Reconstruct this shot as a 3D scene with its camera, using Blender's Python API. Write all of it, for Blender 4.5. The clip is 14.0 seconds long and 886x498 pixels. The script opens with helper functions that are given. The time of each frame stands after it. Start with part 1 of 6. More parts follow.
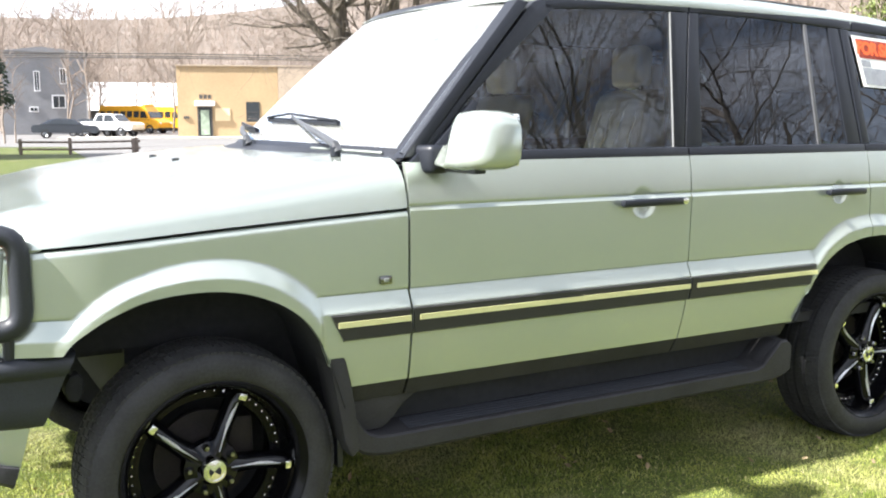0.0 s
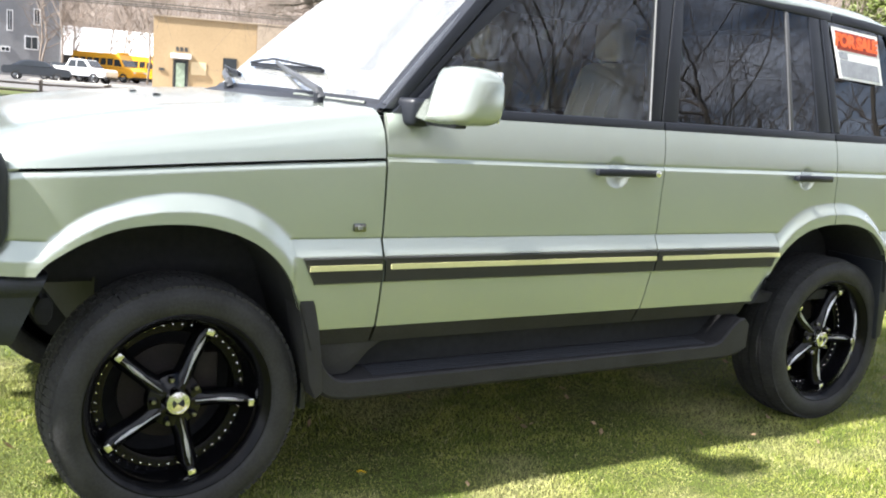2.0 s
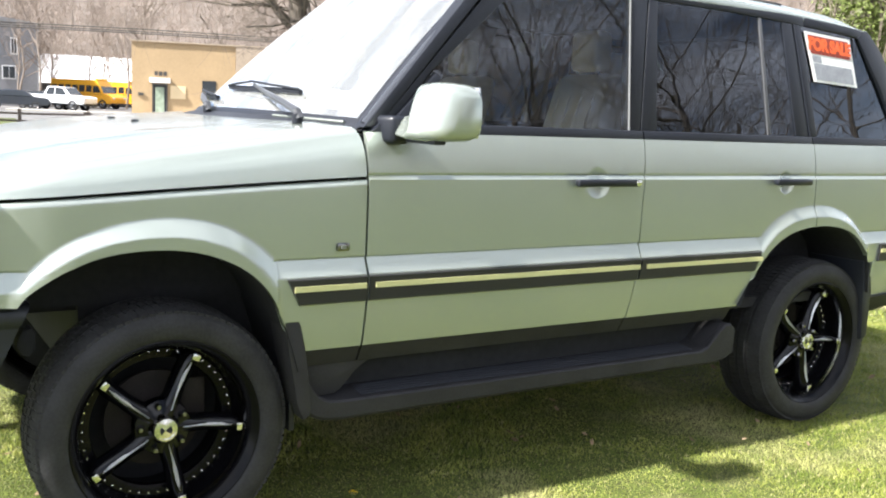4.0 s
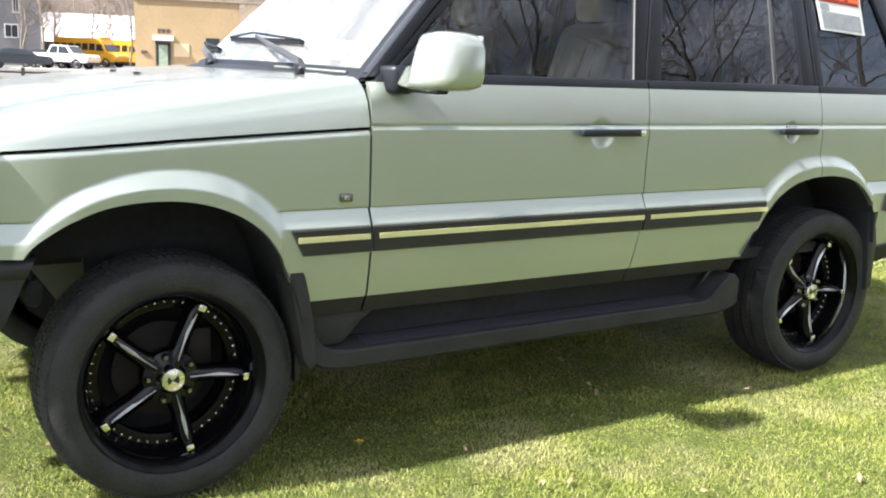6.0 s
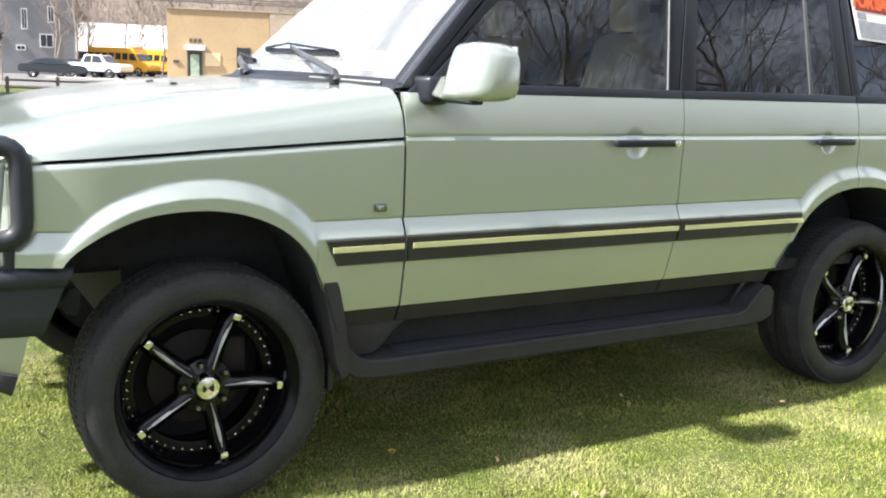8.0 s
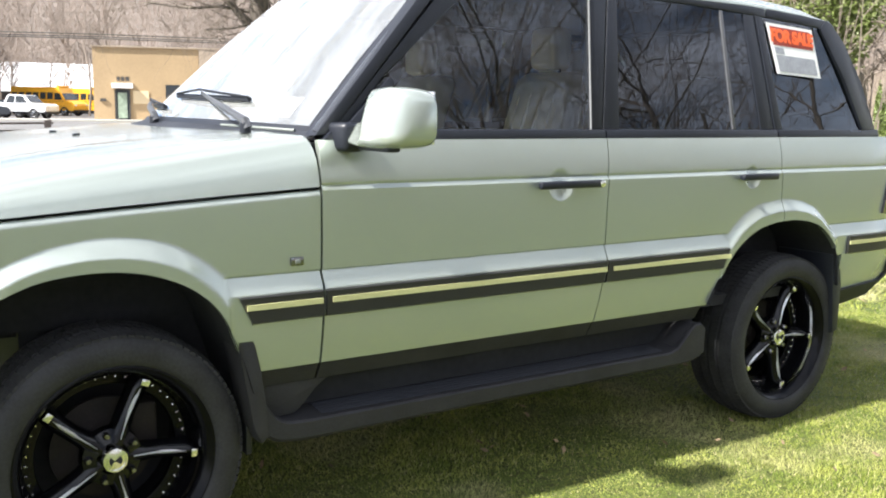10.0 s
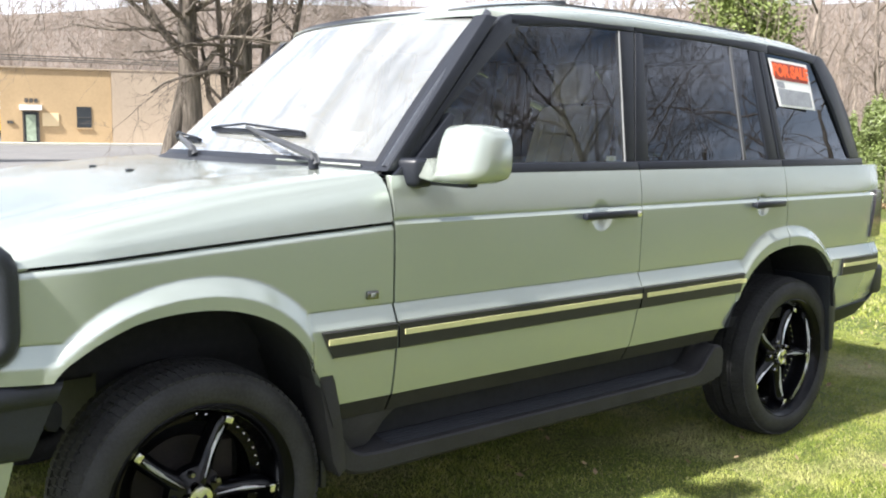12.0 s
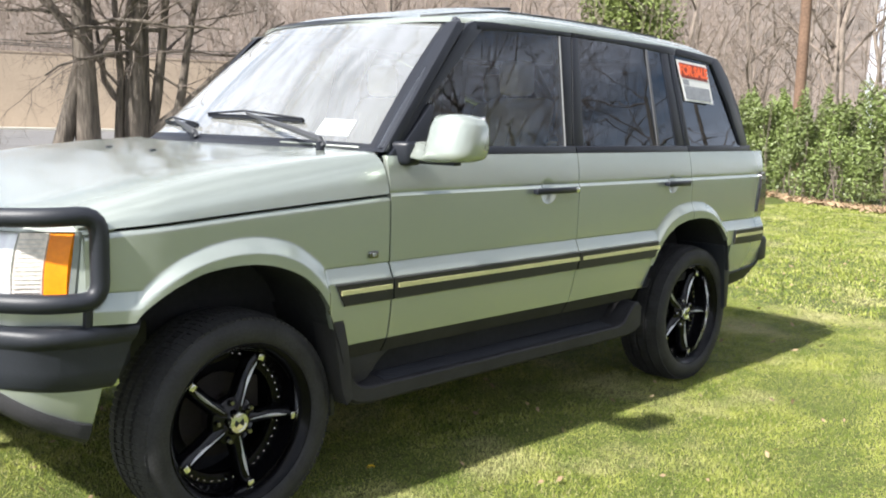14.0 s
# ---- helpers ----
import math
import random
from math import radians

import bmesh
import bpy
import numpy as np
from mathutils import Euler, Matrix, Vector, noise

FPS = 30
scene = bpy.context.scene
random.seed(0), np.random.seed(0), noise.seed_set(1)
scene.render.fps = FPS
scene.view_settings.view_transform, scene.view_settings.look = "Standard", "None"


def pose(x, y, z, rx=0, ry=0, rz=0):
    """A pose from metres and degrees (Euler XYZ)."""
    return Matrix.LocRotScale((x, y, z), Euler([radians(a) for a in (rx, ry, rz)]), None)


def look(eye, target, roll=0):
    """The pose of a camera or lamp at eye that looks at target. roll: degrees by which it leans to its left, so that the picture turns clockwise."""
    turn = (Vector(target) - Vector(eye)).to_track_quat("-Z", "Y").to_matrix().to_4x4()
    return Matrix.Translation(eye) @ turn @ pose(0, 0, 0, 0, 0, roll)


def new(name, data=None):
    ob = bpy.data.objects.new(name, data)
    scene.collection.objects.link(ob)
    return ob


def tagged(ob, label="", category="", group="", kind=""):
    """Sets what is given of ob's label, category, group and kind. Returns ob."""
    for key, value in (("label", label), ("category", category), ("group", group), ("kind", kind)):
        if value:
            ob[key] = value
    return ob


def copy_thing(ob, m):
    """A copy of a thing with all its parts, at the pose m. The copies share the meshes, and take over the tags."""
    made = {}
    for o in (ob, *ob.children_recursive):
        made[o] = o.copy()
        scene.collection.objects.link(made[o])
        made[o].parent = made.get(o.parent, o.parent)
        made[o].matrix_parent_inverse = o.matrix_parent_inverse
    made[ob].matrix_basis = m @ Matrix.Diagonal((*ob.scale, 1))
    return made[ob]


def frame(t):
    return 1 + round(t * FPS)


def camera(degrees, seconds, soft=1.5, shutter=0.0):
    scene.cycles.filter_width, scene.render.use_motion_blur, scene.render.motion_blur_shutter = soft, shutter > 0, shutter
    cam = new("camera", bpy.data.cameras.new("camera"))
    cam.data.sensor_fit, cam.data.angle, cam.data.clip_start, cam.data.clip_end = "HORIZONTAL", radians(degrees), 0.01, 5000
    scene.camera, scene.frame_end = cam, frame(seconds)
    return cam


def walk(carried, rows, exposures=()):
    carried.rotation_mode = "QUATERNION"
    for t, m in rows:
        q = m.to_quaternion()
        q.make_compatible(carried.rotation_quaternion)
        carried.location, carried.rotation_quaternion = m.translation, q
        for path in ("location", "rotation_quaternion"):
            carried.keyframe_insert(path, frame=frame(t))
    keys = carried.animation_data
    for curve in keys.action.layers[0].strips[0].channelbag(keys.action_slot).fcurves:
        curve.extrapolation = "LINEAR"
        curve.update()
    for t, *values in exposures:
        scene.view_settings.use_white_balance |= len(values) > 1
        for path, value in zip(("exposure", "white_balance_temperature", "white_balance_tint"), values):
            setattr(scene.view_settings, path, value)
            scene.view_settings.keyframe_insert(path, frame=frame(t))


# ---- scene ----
cam = camera(50.0, 14.0, 2.0)
PATH = [
    (0, (-0.679, -2.437, 1.321), (0.294, -0.71, 1.053), -0.0),
    (0.5, (-0.684, -2.471, 1.308), (0.328, -0.774, 0.995), 0.7),
    (1, (-0.664, -2.483, 1.273), (0.478, -0.867, 0.98), 2.8),
    (1.5, (-0.685, -2.47, 1.259), (0.41, -0.833, 0.911), 1.7),
    (2, (-0.718, -2.472, 1.266), (0.312, -0.788, 0.946), 4.4),
    (2.5, (-0.711, -2.482, 1.271), (0.344, -0.806, 0.995), 3.0),
    (5, (-0.714, -2.472, 1.267), (0.327, -0.794, 0.952), 2.1),
    (5.5, (-0.714, -2.478, 1.254), (0.318, -0.804, 0.889), 2.1),
    (6, (-0.709, -2.486, 1.25), (0.331, -0.82, 0.874), 2.1),
    (6.5, (-0.716, -2.489, 1.251), (0.342, -0.836, 0.865), 2.5),
    (7, (-0.725, -2.484, 1.252), (0.277, -0.793, 0.883), 2.5),
    (9.5, (-0.713, -2.456, 1.276), (0.285, -0.758, 0.929), 1.6),
    (10, (-0.623, -2.401, 1.293), (0.483, -0.761, 1.001), 0.9),
    (10.5, (-0.537, -2.276, 1.307), (0.446, -0.554, 1.042), 0.4),
    (11, (-0.55, -2.149, 1.309), (0.295, -0.359, 1.022), 2.6),
    (11.5, (-0.767, -2.084, 1.315), (0.434, -0.502, 1.087), -0.0),
    (12, (-1.021, -2.188, 1.329), (0.232, -0.648, 1.083), 0.8),
    (12.5, (-1.277, -2.33, 1.328), (0.007, -0.826, 1.027), 0.2),
    (13, (-1.531, -2.364, 1.315), (-0.184, -0.918, 1.006), -1.2),
    (13.5, (-1.665, -2.365, 1.331), (-0.356, -0.87, 1.104), 2.1),
    (14, (-1.654, -2.409, 1.326), (-0.227, -1.033, 1.058), 1.4),
]
walk(cam, [(t, look(eye, target, roll)) for t, eye, target, roll in PATH],
     [(0, 1.90), (1, 1.82), (2.5, 1.69), (6.5, 1.60), (9.5, 1.56), (11, 1.48), (12.5, 1.44), (13, 1.37), (13.5, 1.26), (14, 1.18)])

# ---------------------------------------------------------------- world, sun
SUN_DIR = Vector((-1.0, 0.04, 1.02)).normalized()      # towards the sun
world = bpy.data.worlds.new("sky")
scene.world = world
world.use_nodes = True
wt = world.node_tree
wt.nodes.clear()
w_out = wt.nodes.new("ShaderNodeOutputWorld")
w_bg = wt.nodes.new("ShaderNodeBackground")
w_sky = wt.nodes.new("ShaderNodeTexSky")
w_sky.sky_type = "NISHITA"
w_sky.sun_disc = False
w_sky.sun_elevation = math.asin(SUN_DIR.z)
w_sky.sun_rotation = math.atan2(SUN_DIR.x, SUN_DIR.y)
w_sky.air_density, w_sky.dust_density = 1.0, 1.5
w_co = wt.nodes.new("ShaderNodeTexCoord")
w_map = wt.nodes.new("ShaderNodeMapping")
w_map.inputs["Scale"].default_value = (1.0, 1.0, 3.8)
w_noise = wt.nodes.new("ShaderNodeTexNoise")
w_noise.inputs["Scale"].default_value = 2.9
w_noise.inputs["Detail"].default_value = 7.0
w_noise.inputs["Roughness"].default_value = 0.58
w_ramp = wt.nodes.new("ShaderNodeValToRGB")
w_ramp.color_ramp.elements[0].position, w_ramp.color_ramp.elements[1].position = 0.39, 0.60
w_mix = wt.nodes.new("ShaderNodeMix")
w_mix.data_type = "RGBA"
w_mix.inputs["B"].default_value = (12.6, 13.1, 14.6, 1)
wt.links.new(w_co.outputs["Generated"], w_map.inputs["Vector"])
wt.links.new(w_map.outputs["Vector"], w_noise.inputs["Vector"])
wt.links.new(w_noise.outputs["Fac"], w_ramp.inputs["Fac"])
w_sep = wt.nodes.new("ShaderNodeSeparateXYZ")
w_low = wt.nodes.new("ShaderNodeMapRange")          # the cloud closes up towards the horizon
w_low.inputs["From Min"].default_value, w_low.inputs["From Max"].default_value = 0.08, 0.24
w_low.inputs["To Min"].default_value, w_low.inputs["To Max"].default_value = 1.0, 0.0
w_max = wt.nodes.new("ShaderNodeMath")
w_max.operation = "MAXIMUM"
wt.links.new(w_co.outputs["Generated"], w_sep.inputs["Vector"])
wt.links.new(w_sep.outputs["Z"], w_low.inputs["Value"])
wt.links.new(w_ramp.outputs["Color"], w_max.inputs[0])
wt.links.new(w_low.outputs["Result"], w_max.inputs[1])
wt.links.new(w_max.outputs[0], w_mix.inputs["Factor"])
wt.links.new(w_sky.outputs["Color"], w_mix.inputs["A"])
wt.links.new(w_mix.outputs["Result"], w_bg.inputs["Color"])
w_bg.inputs["Strength"].default_value = 0.055
wt.links.new(w_bg.outputs["Background"], w_out.inputs["Surface"])

sun_data = bpy.data.lights.new("sun", "SUN")
sun_data.energy, sun_data.angle, sun_data.color = 5.0, radians(2.0), (1.0, 0.97, 0.93)
sun = new("sun", sun_data)
sun.matrix_world = look(SUN_DIR * 50, (0, 0, 0))


# ---------------------------------------------------------------- materials
def mat(name, color, rough=0.5, metal=0.0, coat=0.0, vary=0.0, scale=8.0, fine=60.0, bump=0.0, dark=None, spec=0.5):
    """Principled surface with two scales of colour variation and fine relief."""
    m = bpy.data.materials.new(name)
    m.use_nodes = True
    nt = m.node_tree
    b = nt.nodes["Principled BSDF"]
    b.inputs["Base Color"].default_value = (*color, 1)
    b.inputs["Roughness"].default_value = rough
    b.inputs["Metallic"].default_value = metal
    b.inputs["Coat Weight"].default_value = coat
    b.inputs["Coat Roughness"].default_value = 0.08
    b.inputs["Specular IOR Level"].default_value = spec
    if vary > 0 or bump > 0:
        co = nt.nodes.new("ShaderNodeTexCoord")
        n1 = nt.nodes.new("ShaderNodeTexNoise")
        n1.inputs["Scale"].default_value = scale
        n1.inputs["Detail"].default_value = 5
        n2 = nt.nodes.new("ShaderNodeTexNoise")
        n2.inputs["Scale"].default_value = fine
        n2.inputs["Detail"].default_value = 4
        nt.links.new(co.outputs["Object"], n1.inputs["Vector"])
        nt.links.new(co.outputs["Object"], n2.inputs["Vector"])
        add = nt.nodes.new("ShaderNodeMath")
        add.operation = "ADD"
        nt.links.new(n1.outputs["Fac"], add.inputs[0])
        nt.links.new(n2.outputs["Fac"], add.inputs[1])
        ramp = nt.nodes.new("ShaderNodeMapRange")
        ramp.inputs["From Min"].default_value, ramp.inputs["From Max"].default_value = 0.7, 1.3
        nt.links.new(add.outputs[0], ramp.inputs["Value"])
        mix = nt.nodes.new("ShaderNodeMix")
        mix.data_type = "RGBA"
        lo = dark if dark else tuple(c * (1 - vary) for c in color)
        hi = color if dark else tuple(min(1, c * (1 + vary)) for c in color)
        mix.inputs["A"].default_value, mix.inputs["B"].default_value = (*lo, 1), (*hi, 1)
        nt.links.new(ramp.outputs["Result"], mix.inputs["Factor"])
        nt.links.new(mix.outputs["Result"], b.inputs["Base Color"])
        if bump > 0:
            bp = nt.nodes.new("ShaderNodeBump")
            bp.inputs["Strength"].default_value = bump
            bp.inputs["Distance"].default_value = 0.01
            nt.links.new(n2.outputs["Fac"], bp.inputs["Height"])
            nt.links.new(bp.outputs["Normal"], b.inputs["Normal"])
    return m


def glass(name, tint, alpha_rough=0.0, gloss=1.0, dust=0.0, waves=0.0):
    """Tinted pane: see-through by its tint, with a mirror coat that grows by Fresnel."""
    m = bpy.data.materials.new(name)
    m.use_nodes = True
    nt = m.node_tree
    nt.nodes.clear()
    out = nt.nodes.new("ShaderNodeOutputMaterial")
    tr = nt.nodes.new("ShaderNodeBsdfTransparent")
    tr.inputs["Color"].default_value = (*tint, 1)
    gl = nt.nodes.new("ShaderNodeBsdfGlossy")
    gl.inputs["Roughness"].default_value = alpha_rough
    gl.inputs["Color"].default_value = (0.84, 0.90, 1.0, 1)
    fr = nt.nodes.new("ShaderNodeFresnel")
    fr.inputs["IOR"].default_value = 1.55
    if waves > 0:
        co = nt.nodes.new("ShaderNodeTexCoord")
        mp = nt.nodes.new("ShaderNodeMapping")
        mp.inputs["Scale"].default_value = (2.2, 2.2, 11.0)
        wn = nt.nodes.new("ShaderNodeTexNoise")
        wn.inputs["Scale"].default_value, wn.inputs["Detail"].default_value = 1.3, 1.0
        bp = nt.nodes.new("ShaderNodeBump")
        bp.inputs["Strength"].default_value, bp.inputs["Distance"].default_value = 1.0, waves
        nt.links.new(co.outputs["Object"], mp.inputs["Vector"])
        nt.links.new(mp.outputs["Vector"], wn.inputs["Vector"])
        nt.links.new(wn.outputs["Fac"], bp.inputs["Height"])
        nt.links.new(bp.outputs["Normal"], gl.inputs["Normal"])
    mul = nt.nodes.new("ShaderNodeMath")
    mul.operation = "MULTIPLY"
    mul.inputs[1].default_value = gloss
    mul.use_clamp = True
    mx = nt.nodes.new("ShaderNodeMixShader")
    nt.links.new(fr.outputs["Fac"], mul.inputs[0])
    nt.links.new(mul.outputs[0], mx.inputs["Fac"])
    nt.links.new(tr.outputs[0], mx.inputs[1])
    nt.links.new(gl.outputs[0], mx.inputs[2])
    if dust > 0:
        df = nt.nodes.new("ShaderNodeBsdfDiffuse")
        df.inputs["Color"].default_value = (0.75, 0.76, 0.74, 1)
        m2 = nt.nodes.new("ShaderNodeMixShader")
        m2.inputs["Fac"].default_value = dust
        nt.links.new(mx.outputs[0], m2.inputs[1])
        nt.links.new(df.outputs[0], m2.inputs[2])
        mx = m2
    nt.links.new(mx.outputs[0], out.inputs["Surface"])
    return m


M_paint = mat("sage_paint", (0.408, 0.448, 0.402), 0.27, 0.56, 0.85, 0.05, 1.2, 900.0)
def panel_waves(m):
    """Slight waviness and uneven dust, as on old pressed panels."""
    nt = m.node_tree
    b = nt.nodes["Principled BSDF"]
    co = nt.nodes.new("ShaderNodeTexCoord")
    n = nt.nodes.new("ShaderNodeTexNoise")
    n.inputs["Scale"].default_value, n.inputs["Detail"].default_value = 3.2, 1.5
    bp = nt.nodes.new("ShaderNodeBump")
    bp.inputs["Strength"].default_value, bp.inputs["Distance"].default_value = 0.35, 0.006
    d = nt.nodes.new("ShaderNodeTexNoise")
    d.inputs["Scale"].default_value, d.inputs["Detail"].default_value = 1.7, 8.0
    r = nt.nodes.new("ShaderNodeMapRange")
    r.inputs["From Min"].default_value, r.inputs["From Max"].default_value = 0.3, 0.7
    r.inputs["To Min"].default_value, r.inputs["To Max"].default_value = 0.06, 0.18
    nt.links.new(co.outputs["Object"], n.inputs["Vector"])
    nt.links.new(co.outputs["Object"], d.inputs["Vector"])
    nt.links.new(n.outputs["Fac"], bp.inputs["Height"])
    nt.links.new(bp.outputs["Normal"], b.inputs["Coat Normal"])
    nt.links.new(d.outputs["Fac"], r.inputs["Value"])
    nt.links.new(r.outputs["Result"], b.inputs["Coat Roughness"])


panel_waves(M_paint)
M_black = mat("black_plastic", (0.013, 0.0155, 0.022), 0.5, 0, 0, 0.25, 6.0, 220.0, 0.10)
M_trim = mat("black_trim", (0.012, 0.014, 0.020), 0.38, 0, 0, 0.2, 5.0, 160.0, 0.04, None, 0.35)
M_sill = mat("grey_plastic", (0.027, 0.0265, 0.0285), 0.62, 0, 0, 0.35, 7.0, 260.0, 0.15, None, 0.3)
M_strip = mat("rubbing_strip", (0.017, 0.017, 0.017), 0.42, 0, 0, 0.15, 8.0, 200.0, 0.05)
M_pillar = mat("satin_black_pillar", (0.022, 0.024, 0.030), 0.25, 0.0, 0.3, 0.15, 5.0, 160.0)
M_gold = mat("cream_stripe", (0.62, 0.60, 0.30), 0.4, 0, 0.2, 0.06, 9.0, 80.0)
M_inner = mat("dark_inner", (0.016, 0.017, 0.020), 0.85, 0, 0, 0.3, 5.0, 40.0)
M_rubber = mat("tyre_rubber", (0.026, 0.026, 0.0275), 0.62, 0, 0, 0.35, 14.0, 120.0, 0.15, None, 0.32)
M_tread = mat("tread_rubber", (0.034, 0.034, 0.035), 0.85, 0, 0, 0.3, 14.0, 120.0, 0.2, None, 0.3)
M_rim = mat("gloss_black_rim", (0.003, 0.003, 0.004), 0.10, 0, 0.0, 0.2, 10.0, 90.0, 0.0, None, 0.32)
M_chrome = mat("chrome", (0.82, 0.82, 0.80), 0.12, 1.0, 0, 0.08, 12.0, 100.0)
M_dish = mat("satin_black_dish", (0.003, 0.003, 0.004), 0.22, 0, 0, 0.2, 10.0, 90.0, 0.0, None, 0.16)
# pale colour that stands for the sky's glint on the black spokes
M_spoke_glint = mat("spoke_glint", (0.80, 0.80, 0.78), 0.30, 0.35, 0, 0.05, 12.0, 100.0)
M_nut = mat("dark_chrome", (0.22, 0.22, 0.22), 0.2, 1.0, 0, 0.1, 12.0, 100.0)
M_disc = mat("brake_steel", (0.014, 0.010, 0.009), 0.7, 0.2, 0, 0.4, 20.0, 150.0)
M_bezel = mat("grey_bezel", (0.20, 0.22, 0.20), 0.4, 0.3, 0, 0.1, 8.0, 80.0)
M_lens = mat("clear_lens", (0.78, 0.77, 0.75), 0.25, 0.1, 0.9, 0.12, 20.0, 70.0)
M_side_lens = mat("ribbed_lens", (0.74, 0.67, 0.61), 0.3, 0.2, 0.5, 0.3, 14.0, 60.0)
M_head = mat("headlamp_facets", (0.84, 0.85, 0.87), 0.22, 0.5, 0.7, 0.4, 9.0, 24.0)
M_amber = mat("amber_lens", (1.0, 0.27, 0.0), 0.4, 0.0, 0.0, 0.12, 20.0, 90.0)
M_red = mat("red_lens", (0.75, 0.02, 0.012), 0.2, 0.0, 0.9, 0.15, 20.0, 90.0)
M_smoke = mat("smoked_lens", (0.035, 0.028, 0.035), 0.18, 0.0, 0.9, 0.2, 20.0, 90.0)
M_leather = mat("cream_leather", (0.82, 0.77, 0.62), 0.55, 0, 0, 0.1, 9.0, 90.0, 0.1)
# a lightish cloth, its colour darkened to stand for the cabin's shade
M_lining = mat("headlining_cloth", (0.09, 0.09, 0.088), 0.9, 0, 0, 0.1, 9.0, 90.0, 0.1)
M_cabin = mat("dark_cabin", (0.016, 0.016, 0.017), 0.7, 0, 0, 0.2, 9.0, 90.0, 0.1)
M_paper = mat("white_card", (0.80, 0.80, 0.78), 0.5, 0, 0, 0.04, 9.0, 60.0)
M_orange = mat("orange_red_ink", (0.95, 0.14, 0.03), 0.5, 0, 0, 0.05, 9.0, 60.0)
M_ink = mat("grey_ink", (0.30, 0.31, 0.34), 0.5, 0, 0, 0.2, 30.0, 160.0)
M_side_glass = glass("tinted_side_glass", (0.27, 0.29, 0.27), 0.0, 1.9, 0.0, 0.00005)
M_rear_glass = glass("dark_rear_glass", (0.05, 0.058, 0.066), 0.0, 1.5, 0.0, 0.00018)
M_screen = glass("windscreen_glass", (0.76, 0.82, 0.80), 0.03, 3.1, 0.17)

# ---------------------------------------------------------------- helpers
PLACE = {}


def thing(name, loc, label, category, group="", kind=""):
    """An Empty at the base of a thing, for its parts."""
    e = new(name)
    e.empty_display_size = 0.1
    e.location = loc
    PLACE[e] = Matrix.Translation(loc)
    return tagged(e, label, category, group, kind)


def mesh_of(name, bm, material, angle=35.0):
    bmesh.ops.recalc_face_normals(bm, faces=bm.faces)
    lim = radians(angle)
    for f in bm.faces:
        f.smooth = True
    for e in bm.edges:
        e.smooth = len(e.link_faces) == 2 and e.calc_face_angle(0.0) < lim
    me = bpy.data.meshes.new(name)
    bm.to_mesh(me)
    bm.free()
    me.materials.append(material)
    return me


def part(name, bm, material, parent, label="", angle=35.0):
    """One mesh, in world coordinates, under a thing or a part."""
    ob = new(name, mesh_of(name, bm, material, angle))
    ob.parent = parent
    ob.matrix_parent_inverse = PLACE[parent].inverted() if parent in PLACE else Matrix()
    if label:
        ob["label"] = label
    return ob


def solo(name, bm, material, label, category, group="", kind="", angle=35.0):
    return tagged(new(name, mesh_of(name, bm, material, angle)), label, category, group, kind)


def interp(table):
    xs, ys = zip(*table)
    return lambda x: float(np.interp(x, xs, ys))


def box(a, b, bevel=0.0, seg=2, bm=None):
    bm = bm or bmesh.new()
    got = bmesh.ops.create_cube(bm, size=1.0)["verts"]
    for v in got:
        v.co = Vector([a[i] + (v.co[i] + 0.5) * (b[i] - a[i]) for i in range(3)])
    if bevel > 0:
        es = {e for v in got for e in v.link_edges}
        bmesh.ops.bevel(bm, geom=list(es), offset=bevel, segments=seg, affect="EDGES", profile=0.5)
    return bm


def plate(poly, yf, thick, proud=0.0, bevel=0.0, bm=None):
    """A prism over an x-z outline that lies on the surface y = yf(x, z), thick inwards."""
    bm = bm or bmesh.new()
    front = [bm.verts.new((x, yf(x, z) - proud, z)) for x, z in poly]
    back = [bm.verts.new((x, yf(x, z) + thick, z)) for x, z in poly]
    n = len(poly)
    f = bm.faces.new(front)
    bm.faces.new(list(reversed(back)))
    for i in range(n):
        bm.faces.new((front[i], back[i], back[(i + 1) % n], front[(i + 1) % n]))
    bmesh.ops.recalc_face_normals(bm, faces=bm.faces)
    if bevel > 0:
        bmesh.ops.bevel(bm, geom=list(f.edges), offset=bevel, segments=2, affect="EDGES", profile=0.5)
    return bm


def grid(rows, close=False, bm=None):
    """A sheet of quads from rows of points."""
    bm = bm or bmesh.new()
    vs = [[bm.verts.new(p) for p in r] for r in rows]
    for a, b in zip(vs, vs[1:]):
        n = len(a)
        for i in range(n if close else n - 1):
            j = (i + 1) % n
            bm.faces.new((a[i], a[j], b[j], b[i]))
    return bm


def rim_in(bm, move):
    """Turns the open border of a sheet inwards."""
    es = [e for e in bm.edges if e.is_boundary]
    got = bmesh.ops.extrude_edge_only(bm, edges=es)["geom"]
    for v in got:
        if isinstance(v, bmesh.types.BMVert):
            v.co += Vector(move)
    return bm


def lathe(profile, centre, n=64, axis="y", bm=None, close=False):
    """Turns (radius, along) pairs round an axis through centre."""
    rows = []
    for r, a in profile:
        ring = []
        for i in range(n):
            t = 2 * math.pi * i / n
            if axis == "y":
                ring.append((centre[0] + r * math.cos(t), centre[1] + a, centre[2] + r * math.sin(t)))
            else:
                ring.append((centre[0] + r * math.cos(t), centre[1] + r * math.sin(t), centre[2] + a))
        rows.append(ring)
    return grid(rows, True, bm)


